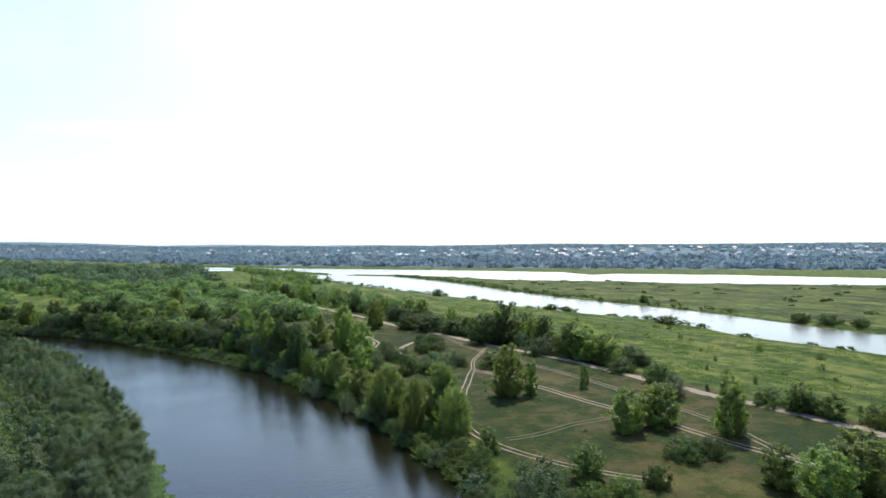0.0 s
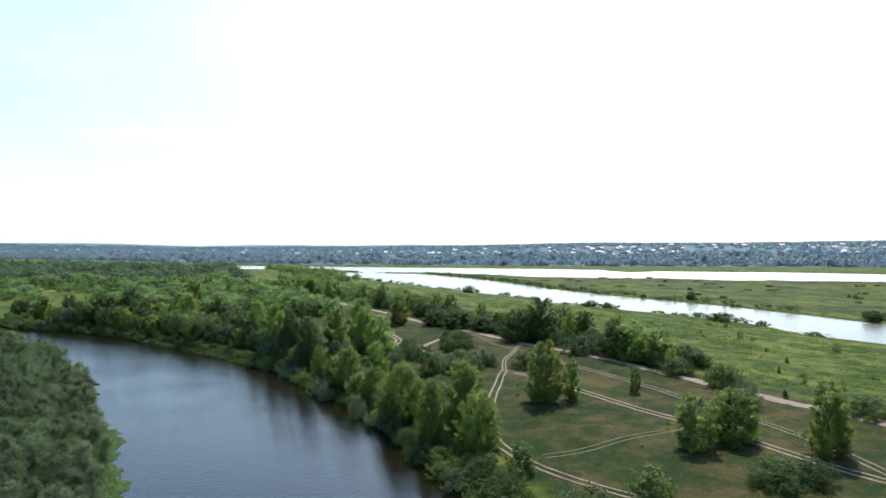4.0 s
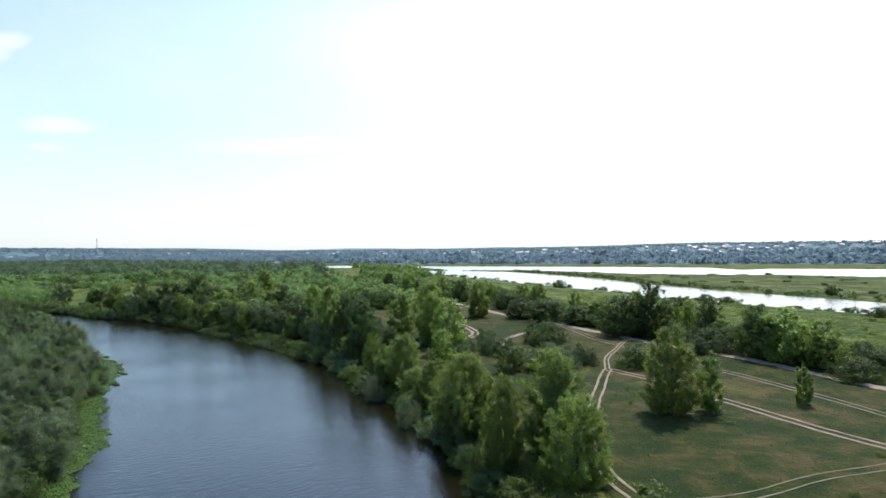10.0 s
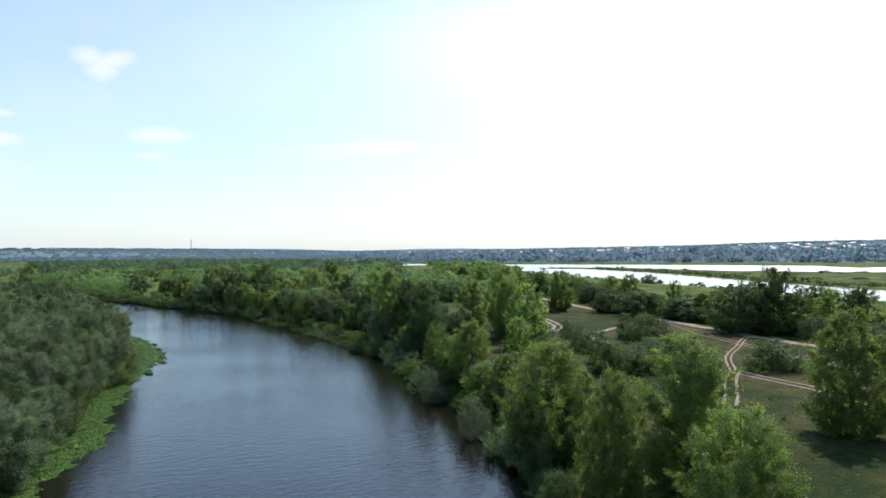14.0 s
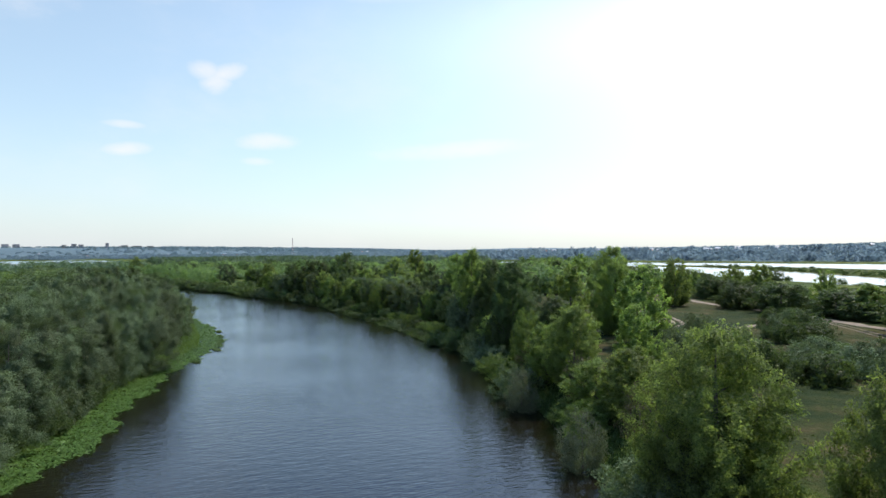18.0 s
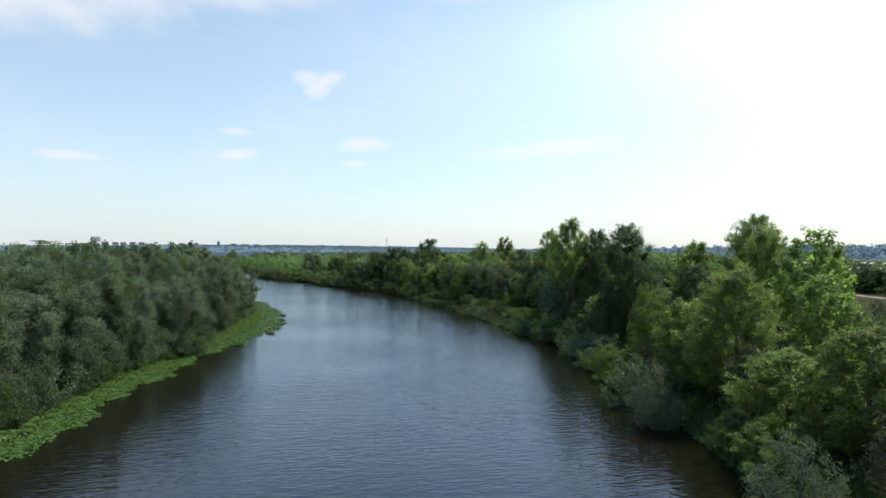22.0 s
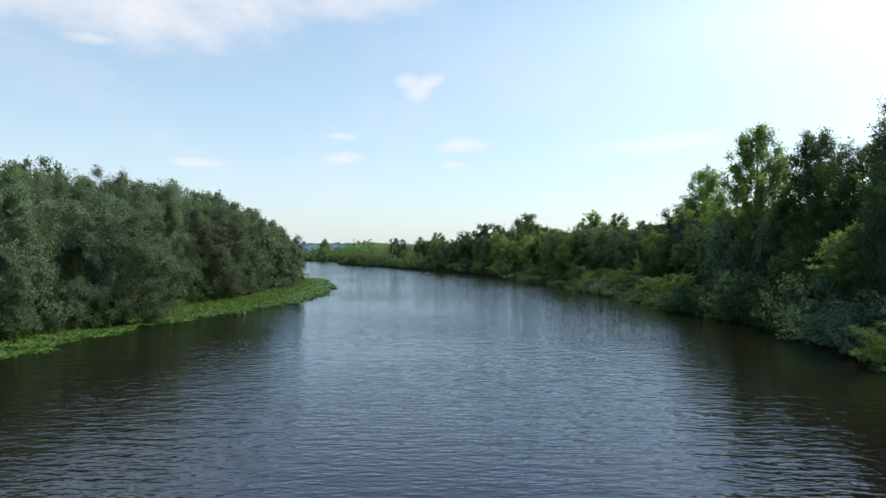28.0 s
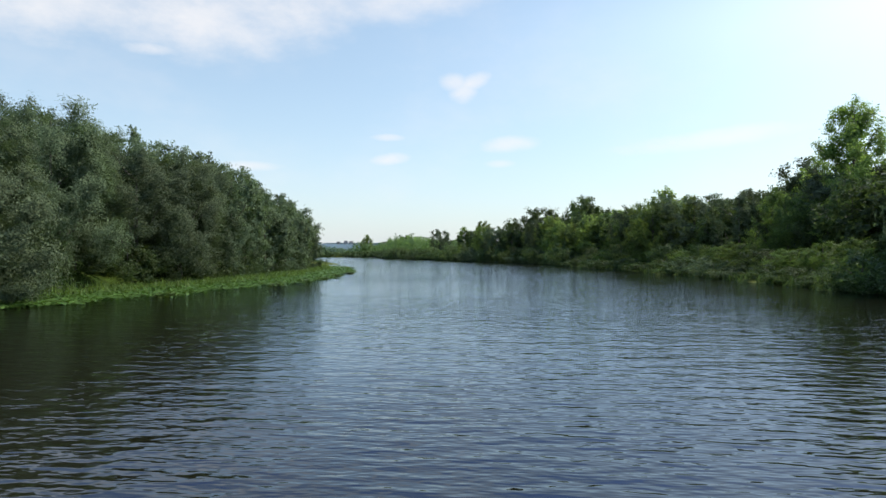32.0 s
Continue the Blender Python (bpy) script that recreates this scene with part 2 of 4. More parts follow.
def water_material(name, rough, chop, tint):
    """Brown river water under a light breeze: long low wavelets with finer ripples on them."""
    mat, n = material(name)
    at = n.add("ShaderNodeTexCoord").outputs["Object"]
    turn, stretch, cross = n.add("ShaderNodeMapping"), n.add("ShaderNodeMapping"), n.add("ShaderNodeMapping")
    turn.inputs["Rotation"].default_value = (0, 0, radians(-47))
    stretch.inputs["Scale"].default_value = (0.50, 1.35, 1)
    cross.inputs["Rotation"].default_value = (0, 0, radians(14))
    n.link(at, turn.inputs[0])
    n.link(turn.outputs[0], stretch.inputs[0])
    n.link(stretch.outputs[0], cross.inputs[0])
    swell = n.noise(stretch.outputs[0], 1.1, 2, 0.5)
    ripple = n.noise(cross.outputs[0], 2.9, 2, 0.5)
    fine = n.noise(stretch.outputs[0], 7.5, 1, 0.5)
    gust = n.smooth(n.noise(at, 0.045, 3), 0.35, 0.7)
    height = n.math("ADD", n.math("ADD", n.math("MULTIPLY", swell, 0.9), n.math("MULTIPLY", ripple, 0.8)), n.math("MULTIPLY", fine, 0.18))
    bump = n.add("ShaderNodeBump", i_Distance=0.058 * chop)
    n.link(n.math("ADD", 0.50, n.math("MULTIPLY", gust, 0.35)), bump.inputs["Strength"])
    n.link(height, bump.inputs["Height"])
    body, gloss, edge = n.add("ShaderNodeBsdfDiffuse"), n.add("ShaderNodeBsdfGlossy", i_Roughness=rough), n.add("ShaderNodeFresnel", i_IOR=1.56)
    body.inputs["Color"].default_value = (0.0056, 0.0045, 0.0022, 1)
    gloss.inputs["Color"].default_value = tint
    for node in (body, gloss, edge):
        n.link(bump.outputs[0], node.inputs["Normal"])
    both = n.add("ShaderNodeMixShader")
    n.link(edge.outputs[0], both.inputs[0])
    n.link(body.outputs[0], both.inputs[1])
    n.link(gloss.outputs[0], both.inputs[2])
    finish(n, both.outputs[0])
    return mat


def plain_material(name, a, b, scale=1.0, rough=0.8):
    mat, n = material(name)
    at = n.add("ShaderNodeTexCoord").outputs["Object"]
    whole = n.add("ShaderNodeObjectInfo").outputs["Random"]
    col = n.mix(n.noise(at, scale, 4), a, b)
    col = n.mix(n.math("MULTIPLY", whole, 0.35), col, (0.30, 0.29, 0.27))
    bsdf = n.add("ShaderNodeBsdfPrincipled", i_Roughness=rough)
    n.link(col, bsdf.inputs["Base Color"])
    finish(n, bsdf.outputs[0])
    return mat


BARK, GROUND, SAND, WATER = bark_material(), ground_material(), sand_material(), water_material("river_water", 0.06, 1.1, (0.88, 0.98, 1.10, 1))
WIDE_WATER = water_material("wide_channel_water", 0.20, 1.6, (0.98, 0.99, 1.0, 1))
FAINT = sand_material("worn_turf", 0.22)

# ---------------------------------------------------------------- plan
BANK_EAST = [(240, -700), (75, -220), (38, -60), (24, 20), (14, 60), (5, 90), (1, 99), (-7, 113), (-15, 127), (-24, 141), (-31, 151),
             (-38, 158), (-47, 171), (-57, 181), (-66, 187), (-82, 200), (-97, 211), (-110, 219), (-134, 236), (-160, 250),
             (-190, 258), (-222, 272), (-270, 284), (-300, 299), (-370, 343), (-430, 350), (-520, 315), (-640, 210), (-800, 60)]
BANK_WEST = [(185, -715), (22, -220), (-12, -60), (-24, 20), (-33, 60), (-42, 90), (-51, 104), (-59, 114), (-66, 125), (-74, 132),
             (-82, 143), (-92, 156), (-99, 166), (-111, 176), (-128, 188), (-150, 198), (-200, 222), (-260, 238), (-330, 262),
             (-400, 268), (-470, 235), (-580, 150), (-740, 10)]
CHANNEL_NEAR = [(-1000, 1180), (-640, 1075), (-420, 1020), (-301, 936), (-210, 758), (-141, 646), (-78, 555), (-42, 505), (-2, 448), (23, 419),
                (42, 375), (60, 352), (81, 323), (96, 312), (108, 294), (120, 264), (126, 240), (136, 226), (152, 199), (175, 150),
                (205, 90), (250, 0), (420, -250)]
CHANNEL_FAR = [(-146, 768), (-59, 722), (9, 609), (56, 495), (90, 425), (118, 384), (142, 349), (159, 316), (175, 278), (191, 249),
               (225, 190), (262, 110), (320, 0), (520, -250)]
UPPER_NEAR = [(-146, 768), (-61, 748), (11, 693), (59, 640), (129, 614), (185, 602), (240, 570), (407, 532), (700, 480), (1600, 330)]
UPPER_FAR = [(-1000, 1215), (-640, 1110), (-450, 1060), (-290, 1005), (-174, 965), (0, 905), (131, 845), (168, 828), (190, 748), (232, 775), (363, 735), (499, 655), (800, 610), (1600, 470)]
LAKE_WEST = [(-1050, 420), (-1270, 830), (-1700, 1180), (-2200, 1400), (-2600, 1150), (-2950, 560), (-3500, -400), (-1500, -400)]
BLUFF_X = [-4700, -3600, -3000, -2400, -1900, -1300, -800, -300, 130, 500, 1300, 4700]
BLUFF_Y = [-1400, -350, 680, 1420, 1750, 1650, 1360, 1060, 950, 860, 720, 200]
ROAD_MAIN = [(-200, 533), (-161, 475), (-112, 402), (-73, 345), (-43, 302), (-22, 269), (-6, 248), (8, 228), (20, 212), (33, 196),
             (42, 183), (49, 171), (59, 156), (66, 144), (76, 129), (85, 114), (100, 85), (120, 40)]
TRACK_SECOND = [(-2, 240), (8, 215), (14, 204), (22, 190), (31, 175), (37, 166), (43, 155), (50, 141), (56, 128), (59, 115), (62, 95), (66, 70)]
TRACK_LINK = [(17, 215), (14, 205), (11, 194), (9, 183), (9, 173)]
TRACK_THIRD = [(9, 174), (17, 165), (24, 154), (31, 143), (38, 134), (47, 122), (53, 110), (61, 100), (70, 84)]
TRACK_BANK = [(9, 174), (7, 162), (6, 152), (4, 137), (3.5, 124), (5, 116), (9, 109), (15, 102), (24, 96), (36, 90)]
TRACK_FAINT = [(46, 133), (38, 127), (30, 122), (20, 115), (12, 111)]
TRACK_LOOP = [(-40, 198), (-32, 203), (-26, 211), (-25, 221), (-30, 233), (-40, 250), (-52, 275)]
FIELD = [(-290, 308), (-190, 276), (-184, 305), (-200, 342), (-236, 372), (-300, 374)]
TRACK_SPUR = [(-14, 196), (-16, 206), (-13, 219), (-9, 228), (-4, 236)]


def inside(x, y, poly):
    hit = np.zeros(np.shape(x), bool)
    px, py = np.array(poly, float).T
    for (ax, ay), (bx, by) in zip(zip(px, py), zip(np.roll(px, -1), np.roll(py, -1))):
        if ay != by:
            hit ^= ((ay > y) != (by > y)) & (x < (bx - ax) * (y - ay) / (by - ay) + ax)
    return hit


def off_line(x, y, line):
    best = np.full(np.shape(x), 1e9)
    for (ax, ay), (bx, by) in zip(line, line[1:]):
        dx, dy = bx - ax, by - ay
        k = np.clip(((x - ax) * dx + (y - ay) * dy) / (dx * dx + dy * dy), 0, 1)
        best = np.minimum(best, np.hypot(x - ax - k * dx, y - ay - k * dy))
    return best


def step(v, low, high):
    k = np.clip((v - low) / (high - low), 0, 1)
    return k * k * (3 - 2 * k)


WATERS = [BANK_EAST + BANK_WEST[::-1], CHANNEL_NEAR + CHANNEL_FAR[::-1], CHANNEL_NEAR[:4] + UPPER_NEAR + UPPER_FAR[::-1], LAKE_WEST]
SHORES = [BANK_EAST, BANK_WEST, CHANNEL_NEAR, CHANNEL_FAR, UPPER_NEAR, UPPER_FAR, LAKE_WEST + LAKE_WEST[:1]]


def wet_at(x, y):
    wet = np.zeros(np.shape(x), bool)
    for poly in WATERS:
        wet |= inside(x, y, poly)
    return wet


def shore_at(x, y):
    return np.minimum.reduce([off_line(x, y, line) for line in SHORES])


def height_at(x, y):
    """Height of the ground: flat flood plain, river beds, the bluff of the far shore and the hills behind it."""
    x, y = np.asarray(x, float), np.asarray(y, float)
    shore = np.where(wet_at(x, y), -1, 1) * shore_at(x, y)
    isle = step(x * 0.5 + y, 300, 420) * step(x, -200, 40)
    top = 2.0 - 0.8 * isle + 0.25 * np.sin(x * 0.071 + 1.3) * np.sin(y * 0.057) + 0.12 * np.sin(x * 0.23 + y * 0.17)
    west = off_line(x, y, BANK_WEST) <= np.abs(shore) + 0.01
    apron = 4.4 * step(y, 143, 162) * step(x, -170, -140)
    land = np.where(west, -0.12 + (top + 0.12) * step(shore - apron, 3.2, 9.0), 0.12 + (top - 0.12) * step(shore, 0.0, 6.0))
    bed = -2.2 * step(-shore, 0.0, 6.0) - 0.05
    back = (y - np.interp(x, BLUFF_X, BLUFF_Y)) * 0.85
    rise = 12 * step(back, 0, 130) + 8 * step(back, 150, 900) + 9 * step(back, 1300, 3200)
    rise = rise + 9 * step(x, 100, 600) * step(back, 60, 450) + 3 * np.sin(x * 0.0031 + 0.7) * step(back, 300, 900)
    rise = rise + 40 * step(-x, 1900, 3300) * step(back, 100, 900)
    return np.where(shore > 0, land, bed) + rise


def stretched(low, high, pitch, reach_low, reach_high, grow):
    mid = list(np.arange(low, high + 0.01, pitch))
    out, s = [], pitch
    v = high
    while v < reach_high:
        s *= grow
        v += s
        out.append(min(v, reach_high))
    back, s, v = [], pitch, low
    while v > reach_low:
        s *= grow
        v -= s
        back.append(max(v, reach_low))
    return np.array(back[::-1] + mid + out)


def sheet(name, xs, ys, z, mat, lush=None):
    gx, gy = np.meshgrid(xs, ys)
    z = z(gx, gy)
    verts = np.stack([gx, gy, z], -1).reshape(-1, 3)
    w = len(xs)
    i = (np.arange(len(ys) - 1)[:, None] * w + np.arange(w - 1)).ravel()
    faces = np.stack([i, i + 1, i + w + 1, i + w], -1)
    mesh = bpy.data.meshes.new(name)
    mesh.from_pydata(verts.tolist(), [], faces.tolist())
    mesh.polygons.foreach_set("use_smooth", np.ones(len(faces), bool))
    if lush is not None:
        mesh.attributes.new("lush", "FLOAT", "POINT").data.foreach_set("value", lush(gx, gy).ravel().astype(np.float32))
    mesh.materials.append(mat)
    return new(name, mesh)


def lush_at(x, y):
    """Wet green meadow beyond the main road, drier turf on the near side and on the long island; 2.0 marks haze-tinted
    ground past the bluff.
    """
    line = np.array(sorted(ROAD_MAIN, key=lambda p: p[1]))
    east = x - np.interp(y, line[:, 1], line[:, 0])
    v = 0.18 + 0.75 * step(east, 2, 16)
    v = np.where(inside(x, y, CHANNEL_FAR + UPPER_NEAR[::-1]), 0.52, v)
    v = np.maximum(v, 0.95 * (1 - step(shore_at(x, y), 5, 14)))
    v = np.where(inside(x, y, FIELD) | (x < -150) | (x < -60) & (y > 330), 0.9, v)
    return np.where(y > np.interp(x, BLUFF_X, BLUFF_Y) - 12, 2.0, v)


xs = np.r_[stretched(-650, 0, 8.0, -4700, 0, 1.13)[:-23], np.arange(-170, 172, 2.0), stretched(0, 600, 6.0, 0, 4700, 1.13)[30:]]
ys = np.r_[stretched(60, 100, 2.0, -1200, 100, 1.13), np.arange(102, 330, 2.0), stretched(330, 1000, 5.0, 330, 4750, 1.11)]
xs, ys = np.unique(xs), np.unique(ys)
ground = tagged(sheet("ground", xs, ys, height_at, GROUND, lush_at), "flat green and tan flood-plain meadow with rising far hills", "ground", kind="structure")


def pool(name, outline, mat, label, category):
    turn = sum(ax * by - bx * ay for (ax, ay), (bx, by) in zip(outline, outline[1:] + outline[:1]))
    mesh = bpy.data.meshes.new(name)
    mesh.from_pydata([(x, y, 0.0) for x, y in outline], [], [list(range(len(outline)))[::1 if turn > 0 else -1]])
    mesh.materials.append(mat)
    return tagged(new(name, mesh), label, category, kind="structure")


# the dry meadow between the two waters hides the line where their sheets meet
DIVIDE = [(-1010, 370), (-620, 430), (-330, 620), (-60, 370), (60, 250), (150, 60), (260, -250), (300, -1200)]
pool("water", [(-1010, -1200)] + DIVIDE, WATER, "dark brown rippled river water reflecting trees and sky", "river")
pool("water", [(2600, -1200), (2600, 3000), (-4700, 3000), (-4700, -1200), (-1010, -1200)] + DIVIDE, WIDE_WATER,
     "wide wind-ruffled channel shining under the pale sky", "river")


def ribbon(name, line, widths, label, mat=None):
    """A worn track: one or two bare strips that follow the ground."""
    pts = np.array(line, float)
    along = np.r_[0, np.cumsum(np.hypot(*np.diff(pts, axis=0).T))]
    t = np.arange(0, along[-1], 1.5)
    c = np.stack([np.interp(t, along, pts[:, k]) for k in (0, 1)], -1)
    for _ in range(6):
        c[1:-1] = (c[:-2] + 2 * c[1:-1] + c[2:]) / 4
    d = np.gradient(c, axis=0)
    side = np.stack([d[:, 1], -d[:, 0]], -1) / np.hypot(d[:, 0], d[:, 1])[:, None]
    verts, faces = [], []
    for off, width in widths:
        left, base = [], len(verts)
        for s in (-1, -0.35, 0.35, 1):
            wob = width / 2 * s * (1 + 0.28 * np.sin(t * 0.9 + off * 3) * np.sin(t * 0.23 + s) + (0.10 * np.sin(t * 2.1 + 5 * s)))
            q = c + side * (off + wob + 0.12 * np.sin(t * 0.31))[:, None]
            left.append(np.c_[q, height_at(q[:, 0], q[:, 1]) + (0.05 if abs(s) > 0.5 else 0.075)])
        verts += np.stack(left, 1).reshape(-1, 3).tolist()
        for k in range(len(t) - 1):
            for j in range(3):
                a = base + k * 4 + j
                faces.append((a, a + 1, a + 5, a + 4))
    mesh = bpy.data.meshes.new(name)
    mesh.from_pydata(verts, [], faces)
    mesh.materials.append(mat or SAND)
    return tagged(new(name, mesh), label, "dirt track", kind="structure")


ribbon("road", ROAD_MAIN, [(0, 3.4)], "pale sandy unpaved main road across the meadow")
ribbon("road", TRACK_SECOND, [(-0.75, 0.32), (0.75, 0.36)], "narrow twin-rut sandy track beside the road")
ribbon("road", TRACK_LINK, [(-0.42, 0.32), (0.42, 0.36)], "short sandy twin-rut link between two tracks")
ribbon("road", TRACK_THIRD, [(-0.78, 0.55), (0.8, 0.6)], "sandy twin-rut track through dry turf")
ribbon("road", TRACK_BANK, [(-0.72, 0.40), (0.72, 0.42)], "sandy twin-rut track along the wooded river bank")
ribbon("road", TRACK_FAINT, [(-0.7, 0.24), (0.7, 0.22)], "faint worn wheel ruts in dry turf", FAINT)
ribbon("road", TRACK_LOOP, [(-0.85, 0.85), (0.85, 0.85)], "curving sandy track between shrubs")
ribbon("road", TRACK_SPUR, [(0, 1.6)], "short worn sandy path between shrubs")

# ---------------------------------------------------------------- plants
rng = np.random.default_rng(7)


def leaf_mesh(name, at, out, size, slim, mat, droop=0.0, messy=0.55):
    """Many small pointed leaves in one mesh: places, outward ways, lengths, width by length."""
    n = len(at)
    nrm = out + rng.normal(0, messy, (n, 3))
    nrm /= np.linalg.norm(nrm, axis=1)[:, None] + 1e-9
    u = rng.normal(0, 1, (n, 3))
    u[:, 2] -= droop
    u -= (u * nrm).sum(1)[:, None] * nrm
    u /= np.linalg.norm(u, axis=1)[:, None] + 1e-9
    v = np.cross(nrm, u)
    a = size[:, None] * 0.5
    b = a * slim
    verts = np.stack([at - u * a - v * b, at - u * a * 0.6 + v * b, at + u * a], 1).reshape(-1, 3)
    mesh = bpy.data.meshes.new(name)
    mesh.vertices.add(3 * n)
    mesh.vertices.foreach_set("co", verts.astype(np.float32).ravel())
    mesh.loops.add(3 * n)
    mesh.loops.foreach_set("vertex_index", np.arange(3 * n, dtype=np.int32))
    mesh.polygons.add(n)
    mesh.polygons.foreach_set("loop_start", np.arange(0, 3 * n, 3, dtype=np.int32))
    mesh.update(calc_edges=True)
    mesh.materials.append(mat)
    return mesh


PROFILE = {
    "poplar": ([0.03, 0.14, 0.34, 0.58, 0.80, 0.93, 1.0], [0.55, 0.82, 1.0, 0.93, 0.68, 0.38, 0.12]),
    "broad": ([0.03, 0.16, 0.4, 0.62, 0.82, 0.95, 1.0], [0.55, 0.88, 1.0, 0.95, 0.72, 0.40, 0.15]),
    "willow": ([0.0, 0.12, 0.35, 0.6, 0.8, 0.94, 1.0], [0.8, 0.95, 1.0, 1.0, 0.94, 0.80, 0.55]),
    "shrub": ([0.0, 0.25, 0.5, 0.75, 0.92, 1.0], [0.85, 1.0, 0.96, 0.75, 0.45, 0.15]),
    "spruce": ([0.05, 0.3, 0.6, 0.85, 1.0], [1.0, 0.75, 0.45, 0.2, 0.03]),
}


def branch_crown(shape, h, w, limbs, twigs, leaves, rise, twig, fluff, low=0.06, droop=0.0, plume=False):
    """Leaves along twigs along limbs: their places and outward ways, and the feet and tips of the limbs."""
    k = np.arange(limbs)
    s = low + (0.985 - low) * ((k + rng.random(limbs)) / limbs) ** 0.9
    a = k * 2.399 + rng.normal(0, 0.35, limbs)
    lobes = rng.uniform(0, 6.28, 2)
    lump = 1 + 0.16 * np.sin(2 * a + lobes[0] + 3 * s) + 0.12 * np.sin(3 * a + lobes[1] - 5 * s)
    reach = w / 2 * np.interp(s, *PROFILE[shape]) * lump * rng.uniform(0.78, 1.06, limbs)
    way = np.stack([np.cos(a), np.sin(a), np.zeros(limbs)], -1)
    tip = way * reach[:, None] + np.stack([0 * s, 0 * s, s * h * 0.97], -1)
    foot = np.stack([0 * s, 0 * s, np.maximum(0.04 * h, tip[:, 2] - rise * reach - 0.03 * h)], -1)
    share = reach + 0.12 * w
    on = rng.choice(limbs, twigs, p=share / share.sum())
    t = 0.8 + 0.2 * rng.random(twigs) if plume else rng.uniform(0.15, 1, twigs) ** 0.7
    start = foot[on] + (tip[on] - foot[on]) * t[:, None]
    start[:, 2] -= 0.18 * reach[on] * np.sin(3.1416 * t)
    run = way[on] * (0.25 if plume else 0.65) + rng.normal(0, 0.55, (twigs, 3)) + (0, 0, 0.5 - 0.5 * droop)
    run /= np.linalg.norm(run, axis=1)[:, None]
    long = twig * w * rng.uniform(0.5, 1.2, twigs) * (1.3 if plume else 1.15 - 0.45 * t)
    of = rng.integers(0, twigs, leaves)
    u = rng.uniform(0.05, 1, leaves) ** 0.8
    p = start[of] + run[of] * (long[of] * u)[:, None] + rng.normal(0, fluff, (leaves, 3))
    p[:, 2] -= droop * long[of] * u * u
    p[:, 2] = np.minimum(p[:, 2], h)
    d = np.c_[p[:, :2] / (w / 2), (p[:, 2] / h - 0.4) * 1.3] + 0.45 * run[of]
    d /= np.linalg.norm(d, axis=1)[:, None] + 1e-9
    return p, d, foot, tip


def wood_mesh(name, h, thick, shown, foot, tip, bare=False):
    """Tapered trunk with limbs that end in the crown; bare limbs are meshes of their own."""
    bm, apart = bmesh.new(), []

    def close(mesh_name):
        mesh = bpy.data.meshes.new(mesh_name)
        bm.to_mesh(mesh)
        mesh.materials.append(BARK)
        return mesh

    def tube(path, radii, sides=6):
        rings = []
        for k, (p, r) in enumerate(zip(path, radii)):
            way = (Vector(path[min(k + 1, len(path) - 1)]) - Vector(path[max(k - 1, 0)])).normalized()
            one = way.cross(Vector((0.3, 0.9, 0.1))).normalized()
            two = way.cross(one)
            rings.append([bm.verts.new(Vector(p) + r * (math.cos(q) * one + math.sin(q) * two)) for q in [6.2832 * j / sides for j in range(sides)]])
        for lo, hi in zip(rings, rings[1:]):
            for j in range(sides):
                bm.faces.new((lo[j], lo[(j + 1) % sides], hi[(j + 1) % sides], hi[j]))

    lean = rng.normal(0, 0.006 * h, 2)
    spine = [Vector((lean[0] * math.sin(5 * k), lean[1] * math.sin(4 * k), h * 0.94 * k - 0.35)) for k in (0, 0.12, 0.3, 0.5, 0.75, 1.0)]
    tube(spine, [thick * 1.35, thick, thick * 0.8, thick * 0.6, thick * 0.33, thick * 0.08])
    if bare:
        apart.append(close(name))
    for k in rng.choice(len(tip), min(shown, len(tip)), replace=False):
        start, end = Vector(foot[k]), Vector(tip[k])
        sag = Vector((0, 0, 0.18 * math.hypot(end.x, end.y)))
        r = thick * 0.40 * (1 - 0.6 * start.z / h)
        if bare:
            bm.clear()
        tube([start, start.lerp(end, 0.5) - sag, end], [r, r * 0.65, r * 0.2], 5)
        if bare:
            apart.append(close("limb"))
    out = apart or [close(name)]
    bm.free()
    return out


KINDS = {}


def plant_kind(kind, shape, h, w, leaves, size, slim, mat, limbs, twigs, form, thick, shown, label, category, variants=3, droop=0.0, low=0.06, messy=0.5, bare=False, plume=False):
    """form: rise of the limbs, twig length by crown width, spread of the leaves in metres."""
    made = []
    for _ in range(variants):
        root = new(category.replace(" ", "_"))
        root.empty_display_size = 0.3
        p, d, foot, tip = branch_crown(shape, h, w, limbs, twigs, leaves, *form, low, droop, plume)
        keep = p[:, 2] > 0.05
        p, d = p[keep], d[keep]
        lengths = size * rng.uniform(0.6, 1.4, len(p))
        crown = new("crown", leaf_mesh("crown", p, d, lengths, slim, mat, droop, messy))
        crown.parent = root
        wood = wood_mesh("trunk", h, thick, shown, foot, tip, bare)
        trunk = new("trunk", wood[0])
        trunk.parent = root
        for piece in wood[1:]:
            new("limb", piece).parent = trunk
        tagged(root, label, category)
        made.append(root)
    KINDS[kind] = (made, h, w, [0])


def plant(kind, x, y, h, w, group="", label="", sink=0.12):
    made, h0, w0, used = KINDS[kind]
    pick = int(rng.integers(len(made)))
    z = float(height_at(x, y)) - sink
    m = pose(x, y, max(z, -0.15), 0, 0, float(rng.uniform(0, 360))) @ Matrix.Diagonal((w / w0, w / w0 * float(rng.uniform(0.9, 1.1)), h / h0, 1))
    if pick not in used[1:]:
        used.append(pick)
        made[pick].matrix_basis = m
        ob = made[pick]
    else:
        ob = copy_thing(made[pick], m)
        ob.scale = m.to_scale()
    tagged(ob, label, "", group)
    return ob


